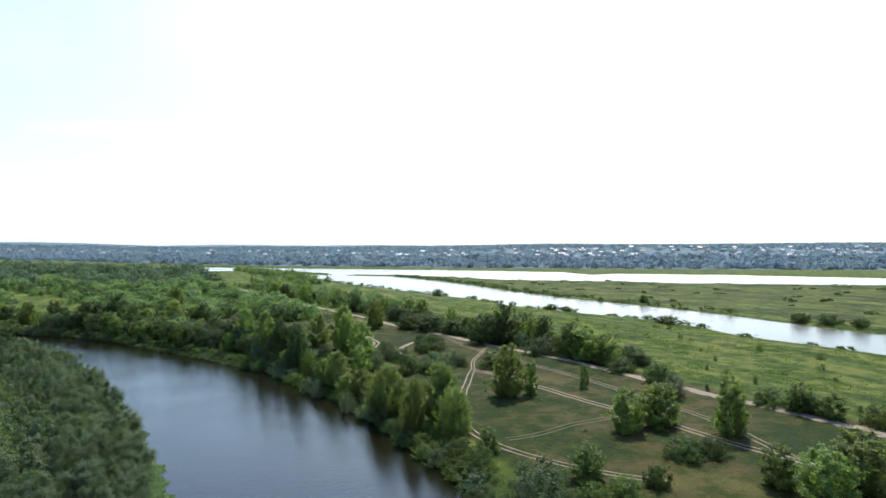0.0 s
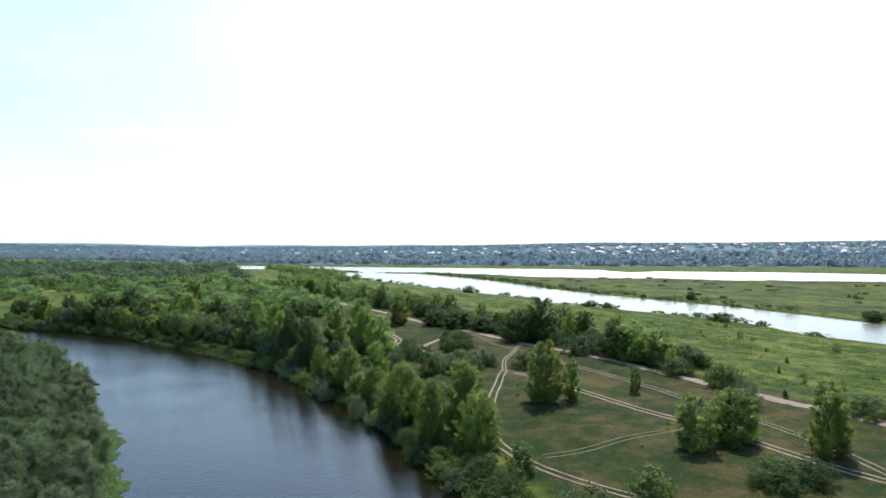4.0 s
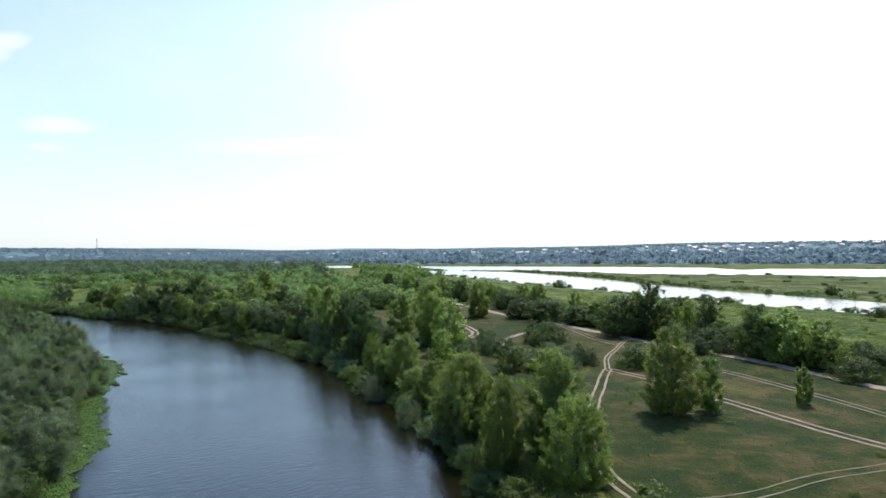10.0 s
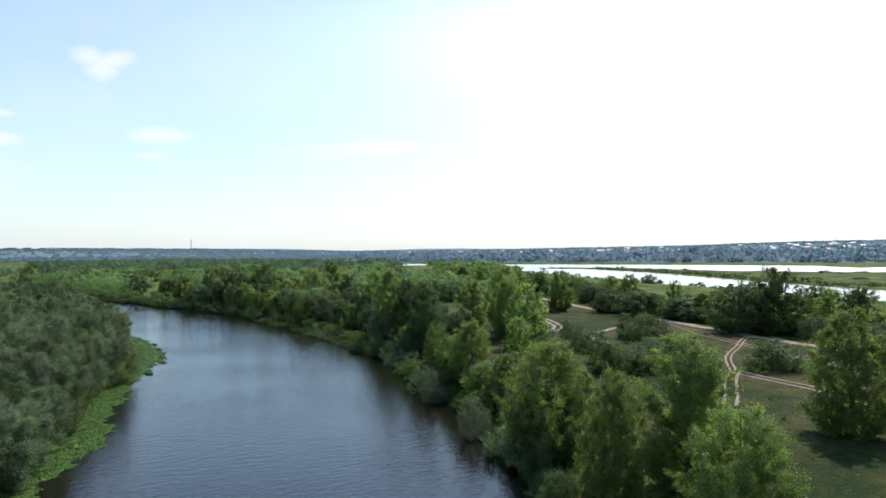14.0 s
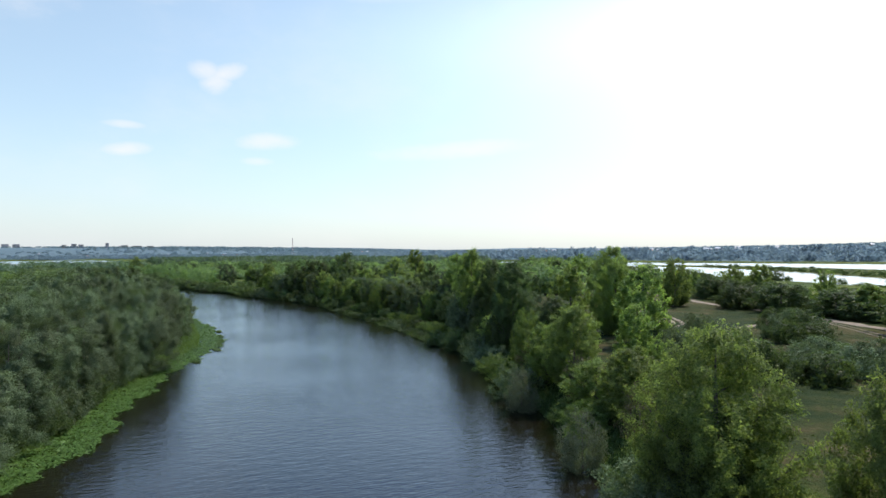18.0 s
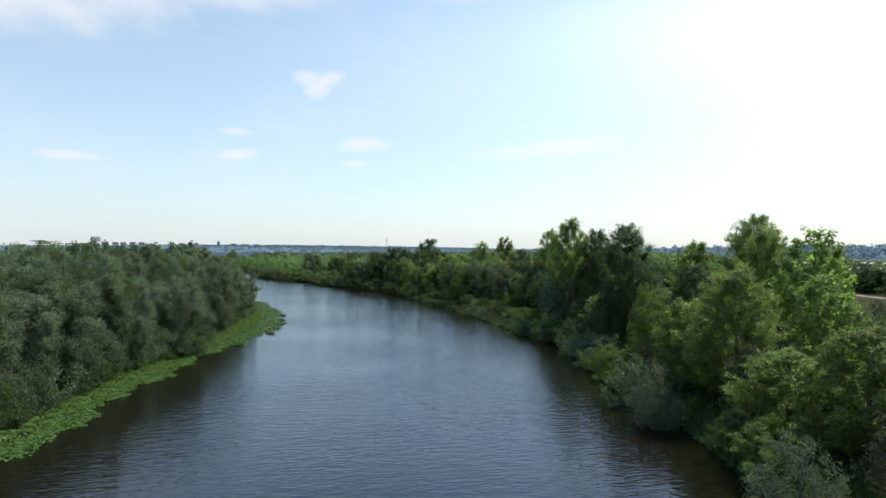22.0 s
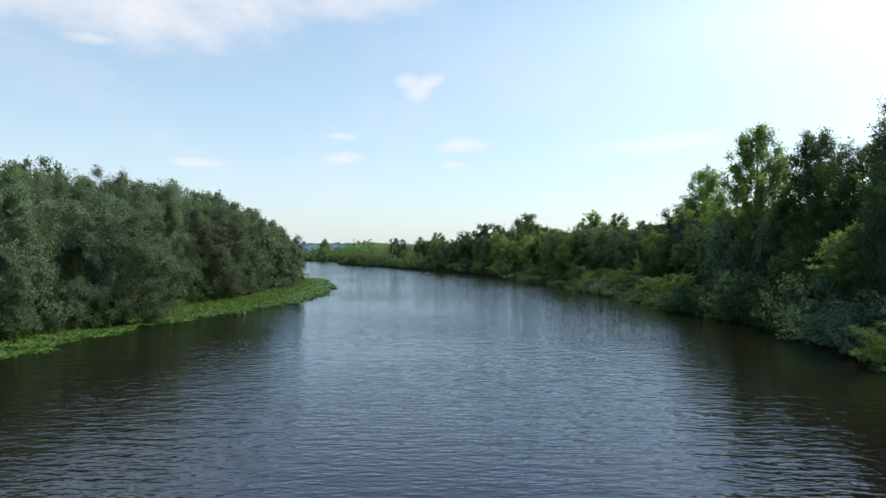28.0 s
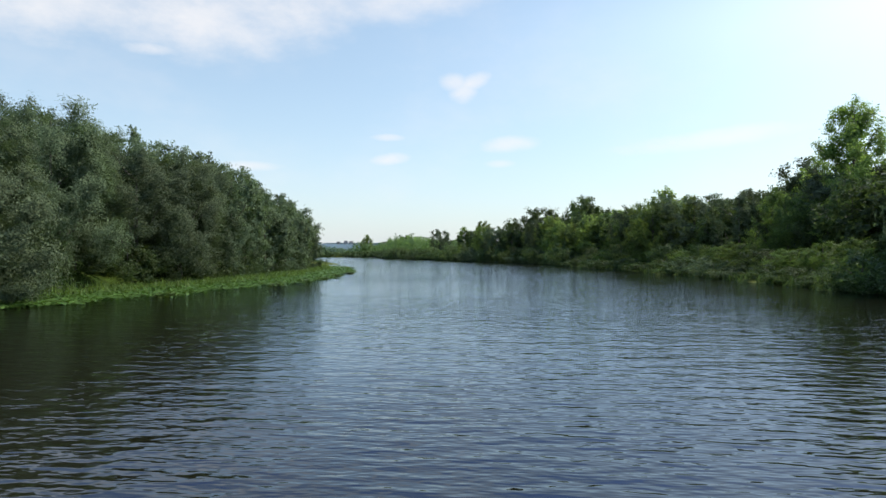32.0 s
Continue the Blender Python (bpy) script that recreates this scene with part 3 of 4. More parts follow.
plant_kind("poplar_near", "poplar", 14, 7.5, 105000, 0.15, 0.62, LEAF_POPLAR, 110, 1500, (1.15, 0.15, 0.15), 0.24, 18, "tall green poplar with a dense leafy crown", "poplar tree", 3, bare=True)
plant_kind("poplar_round", "broad", 12, 9, 110000, 0.15, 0.62, LEAF_POPLAR, 120, 1700, (0.95, 0.13, 0.15), 0.26, 16, "broad green poplar with a rounded dense crown", "poplar tree", 2, bare=True)
# poplar form again, its shaded look put into darker leaves
plant_kind("alder", "poplar", 14, 7.5, 90000, 0.15, 0.66, LEAF_DARK, 90, 1300, (0.95, 0.15, 0.16), 0.24, 18, "tall poplar on the river bank, shade painted into its dark leaves", "alder tree", 2, bare=True)
plant_kind("poplar_open", "poplar", 14, 7.5, 44000, 0.19, 0.62, LEAF_POPLAR, 46, 620, (1.0, 0.15, 0.18), 0.24, 30, "tall slender poplar with an open airy crown and bare lower trunk", "poplar tree", 2, low=0.24, bare=True)
plant_kind("poplar", "poplar", 14, 7.5, 40000, 0.22, 0.62, LEAF_POPLAR, 90, 1000, (1.15, 0.15, 0.17), 0.24, 18, "tall green poplar with a dense leafy crown", "poplar tree", 3)
plant_kind("poplar_mid", "poplar", 13, 8, 13000, 0.38, 0.68, LEAF_POPLAR, 60, 400, (1.1, 0.15, 0.22), 0.24, 8, "green poplar with a rounded upright crown", "poplar tree", 4)
plant_kind("broad", "broad", 12, 10, 13000, 0.40, 0.68, LEAF_DARK, 60, 420, (0.75, 0.15, 0.26), 0.28, 8, "dark green broad-crowned tree", "tree", 3)
plant_kind("willow", "willow", 11, 7, 74000, 0.145, 0.48, LEAF_WILLOW, 44, 1100, (1.0, 0.15, 0.17), 0.2, 8, "grey-green willow with slender leaves on the bank", "willow tree", 4, 0.35, 0.02, 0.4, plume=True)
plant_kind("willow_mid", "willow", 11, 8, 13500, 0.34, 0.52, LEAF_WILLOW, 40, 420, (1.0, 0.15, 0.2), 0.22, 5, "grey-green willow in a riverside grove", "willow tree", 4, 0.35, 0.02, 0.4, plume=True)
plant_kind("bush_near", "shrub", 4.5, 6, 32000, 0.12, 0.5, LEAF_DARK, 60, 700, (0.9, 0.17, 0.15), 0.1, 10, "dense dark green willow bush by the water", "bush", 2, low=0.02)
plant_kind("bush", "shrub", 4.5, 6, 7000, 0.26, 0.5, LEAF_DARK, 46, 380, (0.9, 0.17, 0.18), 0.1, 6, "dense dark green willow bush by the water", "bush", 3, low=0.02)
plant_kind("bush_bright", "shrub", 5, 5.5, 24000, 0.14, 0.5, LEAF_BRIGHT, 56, 400, (1.1, 0.18, 0.1), 0.1, 8, "bright yellow-green bush on the bank", "bush", 3, low=0.02)
plant_kind("bush_silver", "poplar", 4.2, 4, 15000, 0.15, 0.34, LEAF_SILVER, 50, 420, (1.3, 0.2, 0.13), 0.08, 8, "silvery white willow bush leaning over the water", "bush", 2, 0.3, 0.02)
plant_kind("bush_mid", "shrub", 4, 6, 4600, 0.32, 0.6, LEAF_DARK, 36, 240, (0.9, 0.17, 0.2), 0.1, 3, "low rounded dark green bush", "bush", 3, low=0.02)
plant_kind("bush_grey", "shrub", 4.5, 7, 7000, 0.29, 0.55, LEAF_WILLOW, 44, 340, (0.9, 0.17, 0.2), 0.1, 3, "low grey-green willow shrub", "bush", 3, low=0.02)
plant_kind("bush_tiny", "shrub", 1.5, 2, 700, 0.2, 0.5, LEAF_BRIGHT, 16, 60, (0.9, 0.2, 0.06), 0.03, 3, "small fresh green bush in the grass", "bush", 2, low=0.02)
plant_kind("bush_dry", "shrub", 4.5, 4.5, 3600, 0.18, 0.4, LEAF_DRY, 40, 220, (1.0, 0.17, 0.12), 0.1, 26, "half-bare brownish bush with visible twigs", "bush", 1, low=0.02, bare=True)
plant_kind("sapling", "poplar", 6, 2.8, 4200, 0.24, 0.6, LEAF_BRIGHT, 36, 200, (1.3, 0.2, 0.12), 0.07, 6, "slim young light green sapling", "sapling", 2)
plant_kind("spruce", "spruce", 2.2, 1.8, 1600, 0.22, 0.3, LEAF_DARK, 30, 120, (0.2, 0.14, 0.05), 0.05, 4, "small dark young conifer in the grass", "conifer", 1)

# single plants on the east bank and the meadow: kind, x, y, height, width
SINGLE = [
    ("poplar_round", -12.6, 130, 11.6, 9.6), ("poplar_near", -6, 118, 11.6, 4.6), ("poplar_near", -0.6, 122.5, 13.0, 8.0), ("poplar_round", 2, 113.5, 9.8, 7.6),
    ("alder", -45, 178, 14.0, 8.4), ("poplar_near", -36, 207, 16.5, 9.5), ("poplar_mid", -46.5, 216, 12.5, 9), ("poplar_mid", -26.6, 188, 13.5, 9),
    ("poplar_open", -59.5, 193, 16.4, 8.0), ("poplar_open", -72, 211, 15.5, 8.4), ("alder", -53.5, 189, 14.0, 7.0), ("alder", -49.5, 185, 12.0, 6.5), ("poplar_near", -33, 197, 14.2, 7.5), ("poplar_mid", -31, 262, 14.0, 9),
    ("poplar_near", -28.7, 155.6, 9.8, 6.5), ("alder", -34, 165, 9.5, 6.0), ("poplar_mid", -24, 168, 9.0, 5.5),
    ("poplar", 16, 142, 13.4, 8.4), ("sapling", 22, 145, 9.4, 4.2), ("sapling", 37, 152, 6.7, 2.8),
    ("broad", 16, 221, 11.8, 13), ("broad", 23, 221, 15.5, 12), ("broad", 42, 191, 12.0, 10.4), ("poplar_mid", 46, 187, 11.7, 13), ("poplar_mid", 51, 181, 10.2, 9.2),
    ("bush_grey", 35, 198, 6.2, 14), ("bush", 52, 170, 4.4, 10), ("bush_grey", 60, 181, 5.0, 8.7), ("bush", 15, 177, 5.0, 9.5),
    ("poplar_mid", 37, 116, 9.3, 7.7), ("poplar_mid", 45, 120, 9.3, 9.4), ("poplar_mid", 56, 113, 12.2, 7.4), ("bush", 42, 101, 4.0, 8), ("bush", 47, 102, 3.6, 7),
    ("sapling", 51, 88, 7.2, 5.4), ("poplar_mid", 55, 83, 8.4, 8.8), ("poplar_mid", 63, 87, 9.8, 11), ("sapling", 23, 92, 6.4, 5.2),
    ("bush_grey", 14, 85, 5.8, 10), ("bush_mid", 33, 89, 3.7, 4.6), ("bush_mid", 59, 158, 5.2, 8.8), ("bush_silver", 57, 143, 5.9, 6.2),
    ("bush", 76, 134, 4.2, 8), ("bush", 81, 128, 4.4, 9), ("sapling", 83, 123, 5.8, 6.0), ("sapling", 79, 128, 7.2, 6.0), ("bush_bright", 89, 118, 4.6, 7.0), ("spruce", 67, 147, 2.2, 2.0),
    ("bush_grey", -4, 436, 5.5, 11), ("bush_mid", 63, 337, 3.6, 9), ("bush_mid", 70, 330, 3.4, 7), ("bush_mid", 106, 274, 4.0, 12), ("bush_mid", 132, 381, 5.2, 7),
    ("bush_mid", 177, 287, 4.2, 10), ("bush_mid", 184, 276, 4.8, 11), ("bush_mid", 191, 265, 4.0, 9),
    ("bush_dry", -27, 152, 5.2, 4.6), ("bush_dry", -35, 160, 5.5, 4.6), ("bush_dry", -19, 141, 4.6, 4.0),
    ("bush_silver", -33.0, 150.4, 4.8, 3.8), ("bush_silver", -22.6, 136.6, 5.0, 3.8), ("broad", -6, 250, 7.5, 12), ("broad", 4, 243, 6.5, 12), ("broad", -15, 258, 7.0, 12),
    ("bush_bright", 27, 86, 3.0, 6), ("bush_bright", 22, 84, 3.0, 5), ("sapling", 8, 104, 5.0, 4), ("bush", 3, 103, 4.0, 6), ("bush", 6, 97, 4.5, 6),
    ("poplar_mid", -119, 256, 14.6, 10), ("poplar_mid", -141, 305, 17, 10), ("broad", -152, 271, 16, 13), ("bush_bright", -76, 206, 7.0, 7),
    ("poplar_mid", -89.5, 379, 14.3, 11), ("poplar_mid", -418, 360, 15, 9), ("poplar_mid", -428, 364, 12, 8), ("bush_bright", -98, 218, 8, 8), ("bush_bright", -108, 228, 8, 8), ("broad", -160, 262, 13, 13), ("broad", -140, 258, 12, 12),
]
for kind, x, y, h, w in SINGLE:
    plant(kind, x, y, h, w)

PATH_UNDER = [(0, 0), (2, 35), (-3, 72), (-12, 96), (-22, 112), (-37, 131), (-52, 146)]


def along(line, start, end, pitch):
    pts = np.array(line, float)
    run = np.r_[0, np.cumsum(np.hypot(*np.diff(pts, axis=0).T))]
    t = np.arange(start, min(end, run[-1]), pitch)
    c = np.stack([np.interp(t, run, pts[:, k]) for k in (0, 1)], -1)
    d = np.stack([np.interp(t + 9, run, pts[:, k]) - np.interp(t - 9, run, pts[:, k]) for k in (0, 1)], -1)
    d /= np.hypot(d[:, 0], d[:, 1])[:, None] + 1e-9
    return c, np.stack([d[:, 1], -d[:, 0]], -1)


def near_flight(x, y):
    return float(off_line(np.array([x]), np.array([y]), PATH_UNDER)[0])


# willow grove of the west bank
WEST_GROVE = BANK_WEST[4:17]
back_rows = []
c, side = along(WEST_GROVE, 0, 400, 5.2)
for (x, y), (sx, sy) in zip(c, side):
    for row in range(8):
        off = -(6.2 + 0.8 * float(step(-y, -130, -110)) + 4.2 * float(step(y, 143, 162)) + 6.0 * row + rng.uniform(-1.3, 1.3))
        px, py = x + sx * off + rng.uniform(-1.5, 1.5), y + sy * off + rng.uniform(-1.5, 1.5)
        far_end = 0.86 + 0.09 * float(step(y, 100, 126)) + 0.09 * float(step(y, 140, 158)) - 0.05 * float(step(y, 172, 184))
        h = (rng.uniform(8.5, 10.5) if row > 4 else rng.uniform(10.6, 12.4) if row else rng.uniform(8.4, 10.6)) * far_end
        if row > 2:
            back_rows.append((px, py, h, rng.uniform(7, 9.5)))
            continue
        close = near_flight(px, py) < 62 and row < 2 and py < 185
        plant("willow" if close else "willow_mid", px, py, h * rng.uniform(0.92, 1.06), rng.uniform(5.4, 7.6), "willow grove")
for x, y, h, w in ((-63, 60, 7.5, 8), (-58, 66, 7.0, 7), (-68, 71, 7.5, 8), (-61, 77, 8.0, 6), (-88, 118, 9.0, 7), (-80, 108, 9.0, 6.5), (-112, 150, 9.0, 7)):
    plant("bush_bright", x, y, h, w, "willow grove", "bright yellow-green tall shrub between grey willows")
c, side = along(WEST_GROVE, 5, 190, 4.0)
for (x, y), (sx, sy) in zip(c, side):
    off = -(4.9 + 4.0 * float(step(y, 143, 162)) + rng.uniform(-0.5, 0.7))
    plant(rng.choice(["bush", "bush_grey", "bush"]), x + sx * off, y + sy * off, rng.uniform(2.0, 4.2), rng.uniform(3.2, 5.2), "bank shrubs")

# thicket of the east bank
c, side = along(BANK_EAST[4:26], 0, 560, 4.2)
for (x, y), (sx, sy) in zip(c, side):
    if y < 60:
        continue
    near, close = near_flight(x, y) < 70, near_flight(x, y) < 32
    slope = -122 < x < -66
    off = 0.9 + rng.uniform(-0.7, 0.8)
    if min(math.hypot(x + 33.2, y - 150.2), math.hypot(x + 22.8, y - 136.4)) < 3.6:
        continue
    if slope:
        plant(rng.choice(["bush", "bush_bright", "bush_bright"]), x + 3.6 * sx, y + 3.6 * sy, rng.uniform(1.2, 2.4), rng.uniform(3.2, 5), "bank shrubs")
    kind = rng.choice(["bush_near", "bush_near", "bush_grey", "bush_bright"]) if close else rng.choice(["bush", "bush", "bush_grey"]) if near else rng.choice(["bush_mid", "bush_grey", "bush_mid"])
    plant(kind, x + sx * off, y + sy * off, rng.uniform(0.9, 1.9) if slope else rng.uniform(2.2, 4.2), rng.uniform(3.5, 5) if slope else rng.uniform(4.5, 6.5), "bank shrubs")
    if y > 128 and x > -185:
        off = (9.0 if slope else 5.5) + rng.uniform(-1.5, 2.0)
        if slope:
            kind = rng.choice(["bush_bright", "poplar", "broad", "willow_mid", "bush_bright", "gap"])
            if kind != "gap":
                plant(kind, x + sx * off, y + sy * off, rng.uniform(4.5, 8.5), rng.uniform(4.2, 6.5), "bank thicket")
        else:
            kind = rng.choice(["bush_bright", "poplar", "bush_grey", "bush_near"]) if near else rng.choice(["willow_mid", "broad", "poplar_mid", "willow_mid"])
            plant(kind, x + sx * off, y + sy * off, rng.uniform(4.5, 7.5) if near else rng.uniform(6, 9.5), rng.uniform(5, 7.5), "bank thicket")
    if y > 185 and x > -182:
        low, high = (6.5, 9.5) if y < 238 else (10, 13.5) if x > -150 else (4.5, 7)
        for off in (12 + rng.uniform(-3, 3), 20 + rng.uniform(-3, 3)):
            plant(rng.choice(["poplar_mid", "broad", "willow_mid", "broad"]), x + sx * off, y + sy * off, rng.uniform(low, high), rng.uniform(7, 10), "bank thicket")

# trees beside the main road and shrubs round the sandy loop
c, side = along(ROAD_MAIN[::-1], 190, 520, 8)
for (x, y), (sx, sy) in zip(c, side):
    off = rng.uniform(7, 22)
    kind = rng.choice(["poplar_mid", "bush_mid", "bush_grey", "poplar_mid", "broad"])
    tall = rng.uniform(7, 12) if kind in ("poplar_mid", "broad") else rng.uniform(3, 5)
    plant(kind, x + sx * off, y + sy * off, tall, rng.uniform(6, 9), "roadside trees")
c, side = along(ROAD_MAIN[::-1], 150, 330, 4.5)
for (x, y), (sx, sy) in zip(c, side):
    off = rng.uniform(6, 17)
    plant(rng.choice(["broad", "broad", "bush_grey", "poplar_mid"]), x + sx * off, y + sy * off, rng.uniform(3.8, 7.5), rng.uniform(6, 10), "roadside hedge")
TRACKS = [ROAD_MAIN, TRACK_SECOND, TRACK_LINK, TRACK_THIRD, TRACK_BANK, TRACK_LOOP, TRACK_SPUR]


def off_tracks(x, y):
    return np.minimum.reduce([off_line(x, y, line) for line in TRACKS])


def scatter(poly, count, clear=3.0, seed=1):
    r = np.random.default_rng(seed)
    px, py = np.array(poly, float).T
    out = np.empty((0, 2))
    while len(out) < count:
        p = np.c_[r.uniform(px.min(), px.max(), 4 * count), r.uniform(py.min(), py.max(), 4 * count)]
        x, y = p.T
        ok = inside(x, y, poly) & ~wet_at(x, y)
        if clear:
            ok &= (off_tracks(x, y) > clear) & (shore_at(x, y) > 1.5)
        out = np.r_[out, p[ok]]
    return out[:count]


for x, y in scatter([(-28, 168), (-6, 160), (6, 180), (4, 226), (-8, 240), (-22, 206)], 26, 3.4, 3):
    plant(rng.choice(["bush_grey", "bush_mid", "bush_grey"]), x, y, rng.uniform(3.0, 4.8), rng.uniform(5, 7.5), "loop shrubs")
for x, y in scatter([(40, 205), (62, 172), (95, 112), (150, 120), (120, 225), (70, 300)], 34, 4.0, 4):
    kind = rng.choice(["bush_tiny", "bush_tiny", "sapling"])
    plant(kind, x, y, rng.uniform(1.2, 2.8), rng.uniform(1.4, 3.6) if kind != "sapling" else rng.uniform(0.9, 1.5), "meadow bushes")
for x, y in scatter([(8, 160), (14, 118), (60, 90), (60, 140), (30, 150)], 9, 3.0, 5):
    plant("bush_tiny", x, y, rng.uniform(0.7, 1.4), rng.uniform(0.9, 1.7), "meadow bushes")
# ---------------------------------------------------------------- woods that nobody could count
UNIT = []
for shape in ("broad", "poplar", "willow", "broad", "shrub"):
    UNIT.append(branch_crown(shape, 1.0, 1.0, 14, 200, 6000, 0.9, 0.19, 0.035, 0.04, 0.0, True)[:2])


def woods(name, spots, leaves, size, mat, label, category="woods", slim=0.72, forms=(0, 1, 2, 3, 4)):
    """One mesh of many leafy crowns: rows of x, y, height, width."""
    spots = np.array(spots, float)
    base = height_at(spots[:, 0], spots[:, 1])
    at, out = [], []
    for (x, y, h, w), z in zip(spots, base):
        p, d = UNIT[forms[int(rng.integers(len(forms)))]]
        pick = rng.integers(0, len(p), leaves)
        a = rng.uniform(0, 6.283)
        turn = np.array([[math.cos(a), -math.sin(a), 0], [math.sin(a), math.cos(a), 0], [0, 0, 1]])
        at.append((p[pick] @ turn.T) * (w, w, h) + (x, y, z - 0.2))
        out.append(d[pick] @ turn.T)
    at, out = np.concatenate(at), np.concatenate(out)
    mesh = leaf_mesh(name, at, out, size * rng.uniform(0.6, 1.4, len(at)), slim, mat, 0.0, 0.3)
    return tagged(new(name, mesh), label, category, kind="stuff")


def sized(points, h, w):
    n = len(points)
    tall = rng.uniform(*h, n)
    return np.c_[points, tall, rng.uniform(*w, n)]


shore_bushes = []
c, side = along(CHANNEL_NEAR[4:19], 0, 900, 12)
for (x, y), (sx, sy) in zip(c, side):
    if rng.random() < 0.75:
        off = rng.uniform(1.5, 5)
        shore_bushes.append((x + sx * off, y + sy * off, rng.uniform(1.3, 3.2), rng.uniform(3.5, 9)))
c, side = along(CHANNEL_FAR[1:11], 0, 700, 7)
for (x, y), (sx, sy) in zip(c, side):
    if rng.random() < (0.95 if y > 420 else 0.45):
        off = -rng.uniform(1, 6)
        shore_bushes.append((x + sx * off, y + sy * off, rng.uniform(1.3, 3.6), rng.uniform(5, 11)))
for x, y in scatter([(-40, 735), (60, 655), (240, 590), (420, 545), (420, 300), (220, 300), (100, 450)], 60, 3, 41):
    shore_bushes.append((x, y, rng.uniform(0.8, 2.2), rng.uniform(3, 9)))
woods("shore_bushes", shore_bushes, 420, 0.6, LEAF_DARK, "dark low bushes along the shores of the wide channel", "bushes")
woods("grove_depth", back_rows[0::2], 5200, 0.34, LEAF_WILLOW, "close-set grey-green willow crowns behind the bank", slim=0.65, forms=(0, 2, 3))
woods("grove_depth", back_rows[1::2], 5200, 0.34, LEAF_WOODS, "close-set green willow crowns behind the bank", slim=0.65, forms=(0, 2, 3))
bend = []
c, side = along(BANK_EAST[21:26], 14, 260, 3.4)
for (x, y), (sx, sy) in zip(c, side):
    off = rng.uniform(4, 24)
    if x < -262:
        bend.append((x + sx * off, y + sy * off, rng.uniform(5.5, 9.5), rng.uniform(7, 11)))
woods("river_trees", bend, 1300, 0.55, LEAF_WOODS, "rounded green trees along the river beyond the field", "trees", forms=(0, 2, 3))
edge_bushes = []
c, side = along(BANK_EAST[20:27], 0, 340, 4.5)
for (x, y), (sx, sy) in zip(c, side):
    off = rng.uniform(0.5, 6)
    edge_bushes.append((x + sx * off, y + sy * off, rng.uniform(2.0, 4.2), rng.uniform(4.5, 7)))
woods("edge_bushes", edge_bushes, 1600, 0.5, LEAF_WOODS, "light green bushes along the river below the field", "bushes")
NORTH = [(-62, 205), (-50, 240), (-66, 300), (-100, 345), (-150, 430), (-215, 520), (-250, 540), (-470, 540), (-440, 372), (-430, 364), (-370, 356),
         (-300, 310), (-222, 284), (-160, 262), (-110, 232)]
spots = scatter(NORTH, 900, 9, 11)
gap = np.sin(spots[:, 0] * 0.031 + 1) + np.sin(spots[:, 1] * 0.043) + 0.6 * np.sin((spots[:, 0] + spots[:, 1]) * 0.09)
spots = spots[~inside(spots[:, 0], spots[:, 1], FIELD) & (gap > -1.1)]
near = off_line(spots[:, 0], spots[:, 1], [(-40, 200), (-160, 255), (-220, 290)]) < 45
for x, y in spots[near][:70]:
    plant(rng.choice(["poplar_mid", "broad", "willow_mid"]), x, y, rng.uniform(7, 12), rng.uniform(7, 10), "riverside woods")
rest = sized(spots[~near], (5, 13), (8, 14))
rest[:, 2] *= 0.75 + 0.25 * np.sin(rest[:, 0] * 0.05) * np.sin(rest[:, 1] * 0.037 + 2)
woods("woods", rest[0::3], 1000, 0.85, LEAF_WOODS, "mixed green riverside woods with uneven crowns")
woods("woods", rest[1::3], 1000, 0.85, LEAF_DARK, "dark green riverside woods with uneven crowns")
woods("woods", rest[2::3], 1000, 0.85, LEAF_WOODS, "light green poplars among riverside woods")
FAR_NORTH = [(-250, 540), (-215, 525), (-250, 640), (-330, 800), (-420, 990), (-640, 1060), (-900, 1140), (-1350, 1500), (-1420, 1050), (-800, 640), (-560, 480), (-470, 540)]
tongue = []
c, side = along(CHANNEL_NEAR[3:7], 0, 420, 7)
for (x, y), (sx, sy) in zip(c, side):
    off = rng.uniform(8, 42)
    tongue.append((x + sx * off, y + sy * off, rng.uniform(5, 11), rng.uniform(8, 13)))
c, side = along(ROAD_MAIN[::-1], 330, 640, 4.5)
for (x, y), (sx, sy) in zip(c, side):
    off = -rng.uniform(6, 46) if sx < 0 else rng.uniform(6, 46)
    tongue.append((x + sx * off, y + sy * off, rng.uniform(4, 10), rng.uniform(7, 12)))
beyond = scatter([(-560, 330), (-660, 240), (-820, 90), (-1000, 200), (-1030, 400), (-800, 620), (-620, 500)], 420, 6, 17)
woods("woods", sized(beyond, (5, 10), (10, 18)), 220, 1.6, LEAF_FAR_HAZE, "woods between the river bend and the lake, green dulled by painted haze")
woods("shore_trees", tongue, 700, 0.95, LEAF_WOODS, "green trees on the tongue of land before the channel")
rest = sized(scatter(FAR_NORTH, 1700, 6, 12), (4, 13), (9, 19))
rest = rest[np.sin(rest[:, 0] * 0.017) + np.sin(rest[:, 1] * 0.023 + 1) + 0.5 * np.sin(rest[:, 0] * 0.05 - rest[:, 1] * 0.04) > -0.9]
woods("woods", rest[0::2], 260, 1.7, LEAF_FAR_HAZE, "wide distant flood-plain woods")
woods("woods", rest[1::2], 260, 1.7, LEAF_FAR_HAZE, "distant flood-plain woods, green dulled by painted haze")
WEST_PLAIN = [(-150, 40), (-175, 165), (-260, 215), (-380, 245), (-480, 210), (-700, 40), (-950, -100), (-700, -300), (-300, -300)]
spots = scatter(WEST_PLAIN, 900, 6, 13)
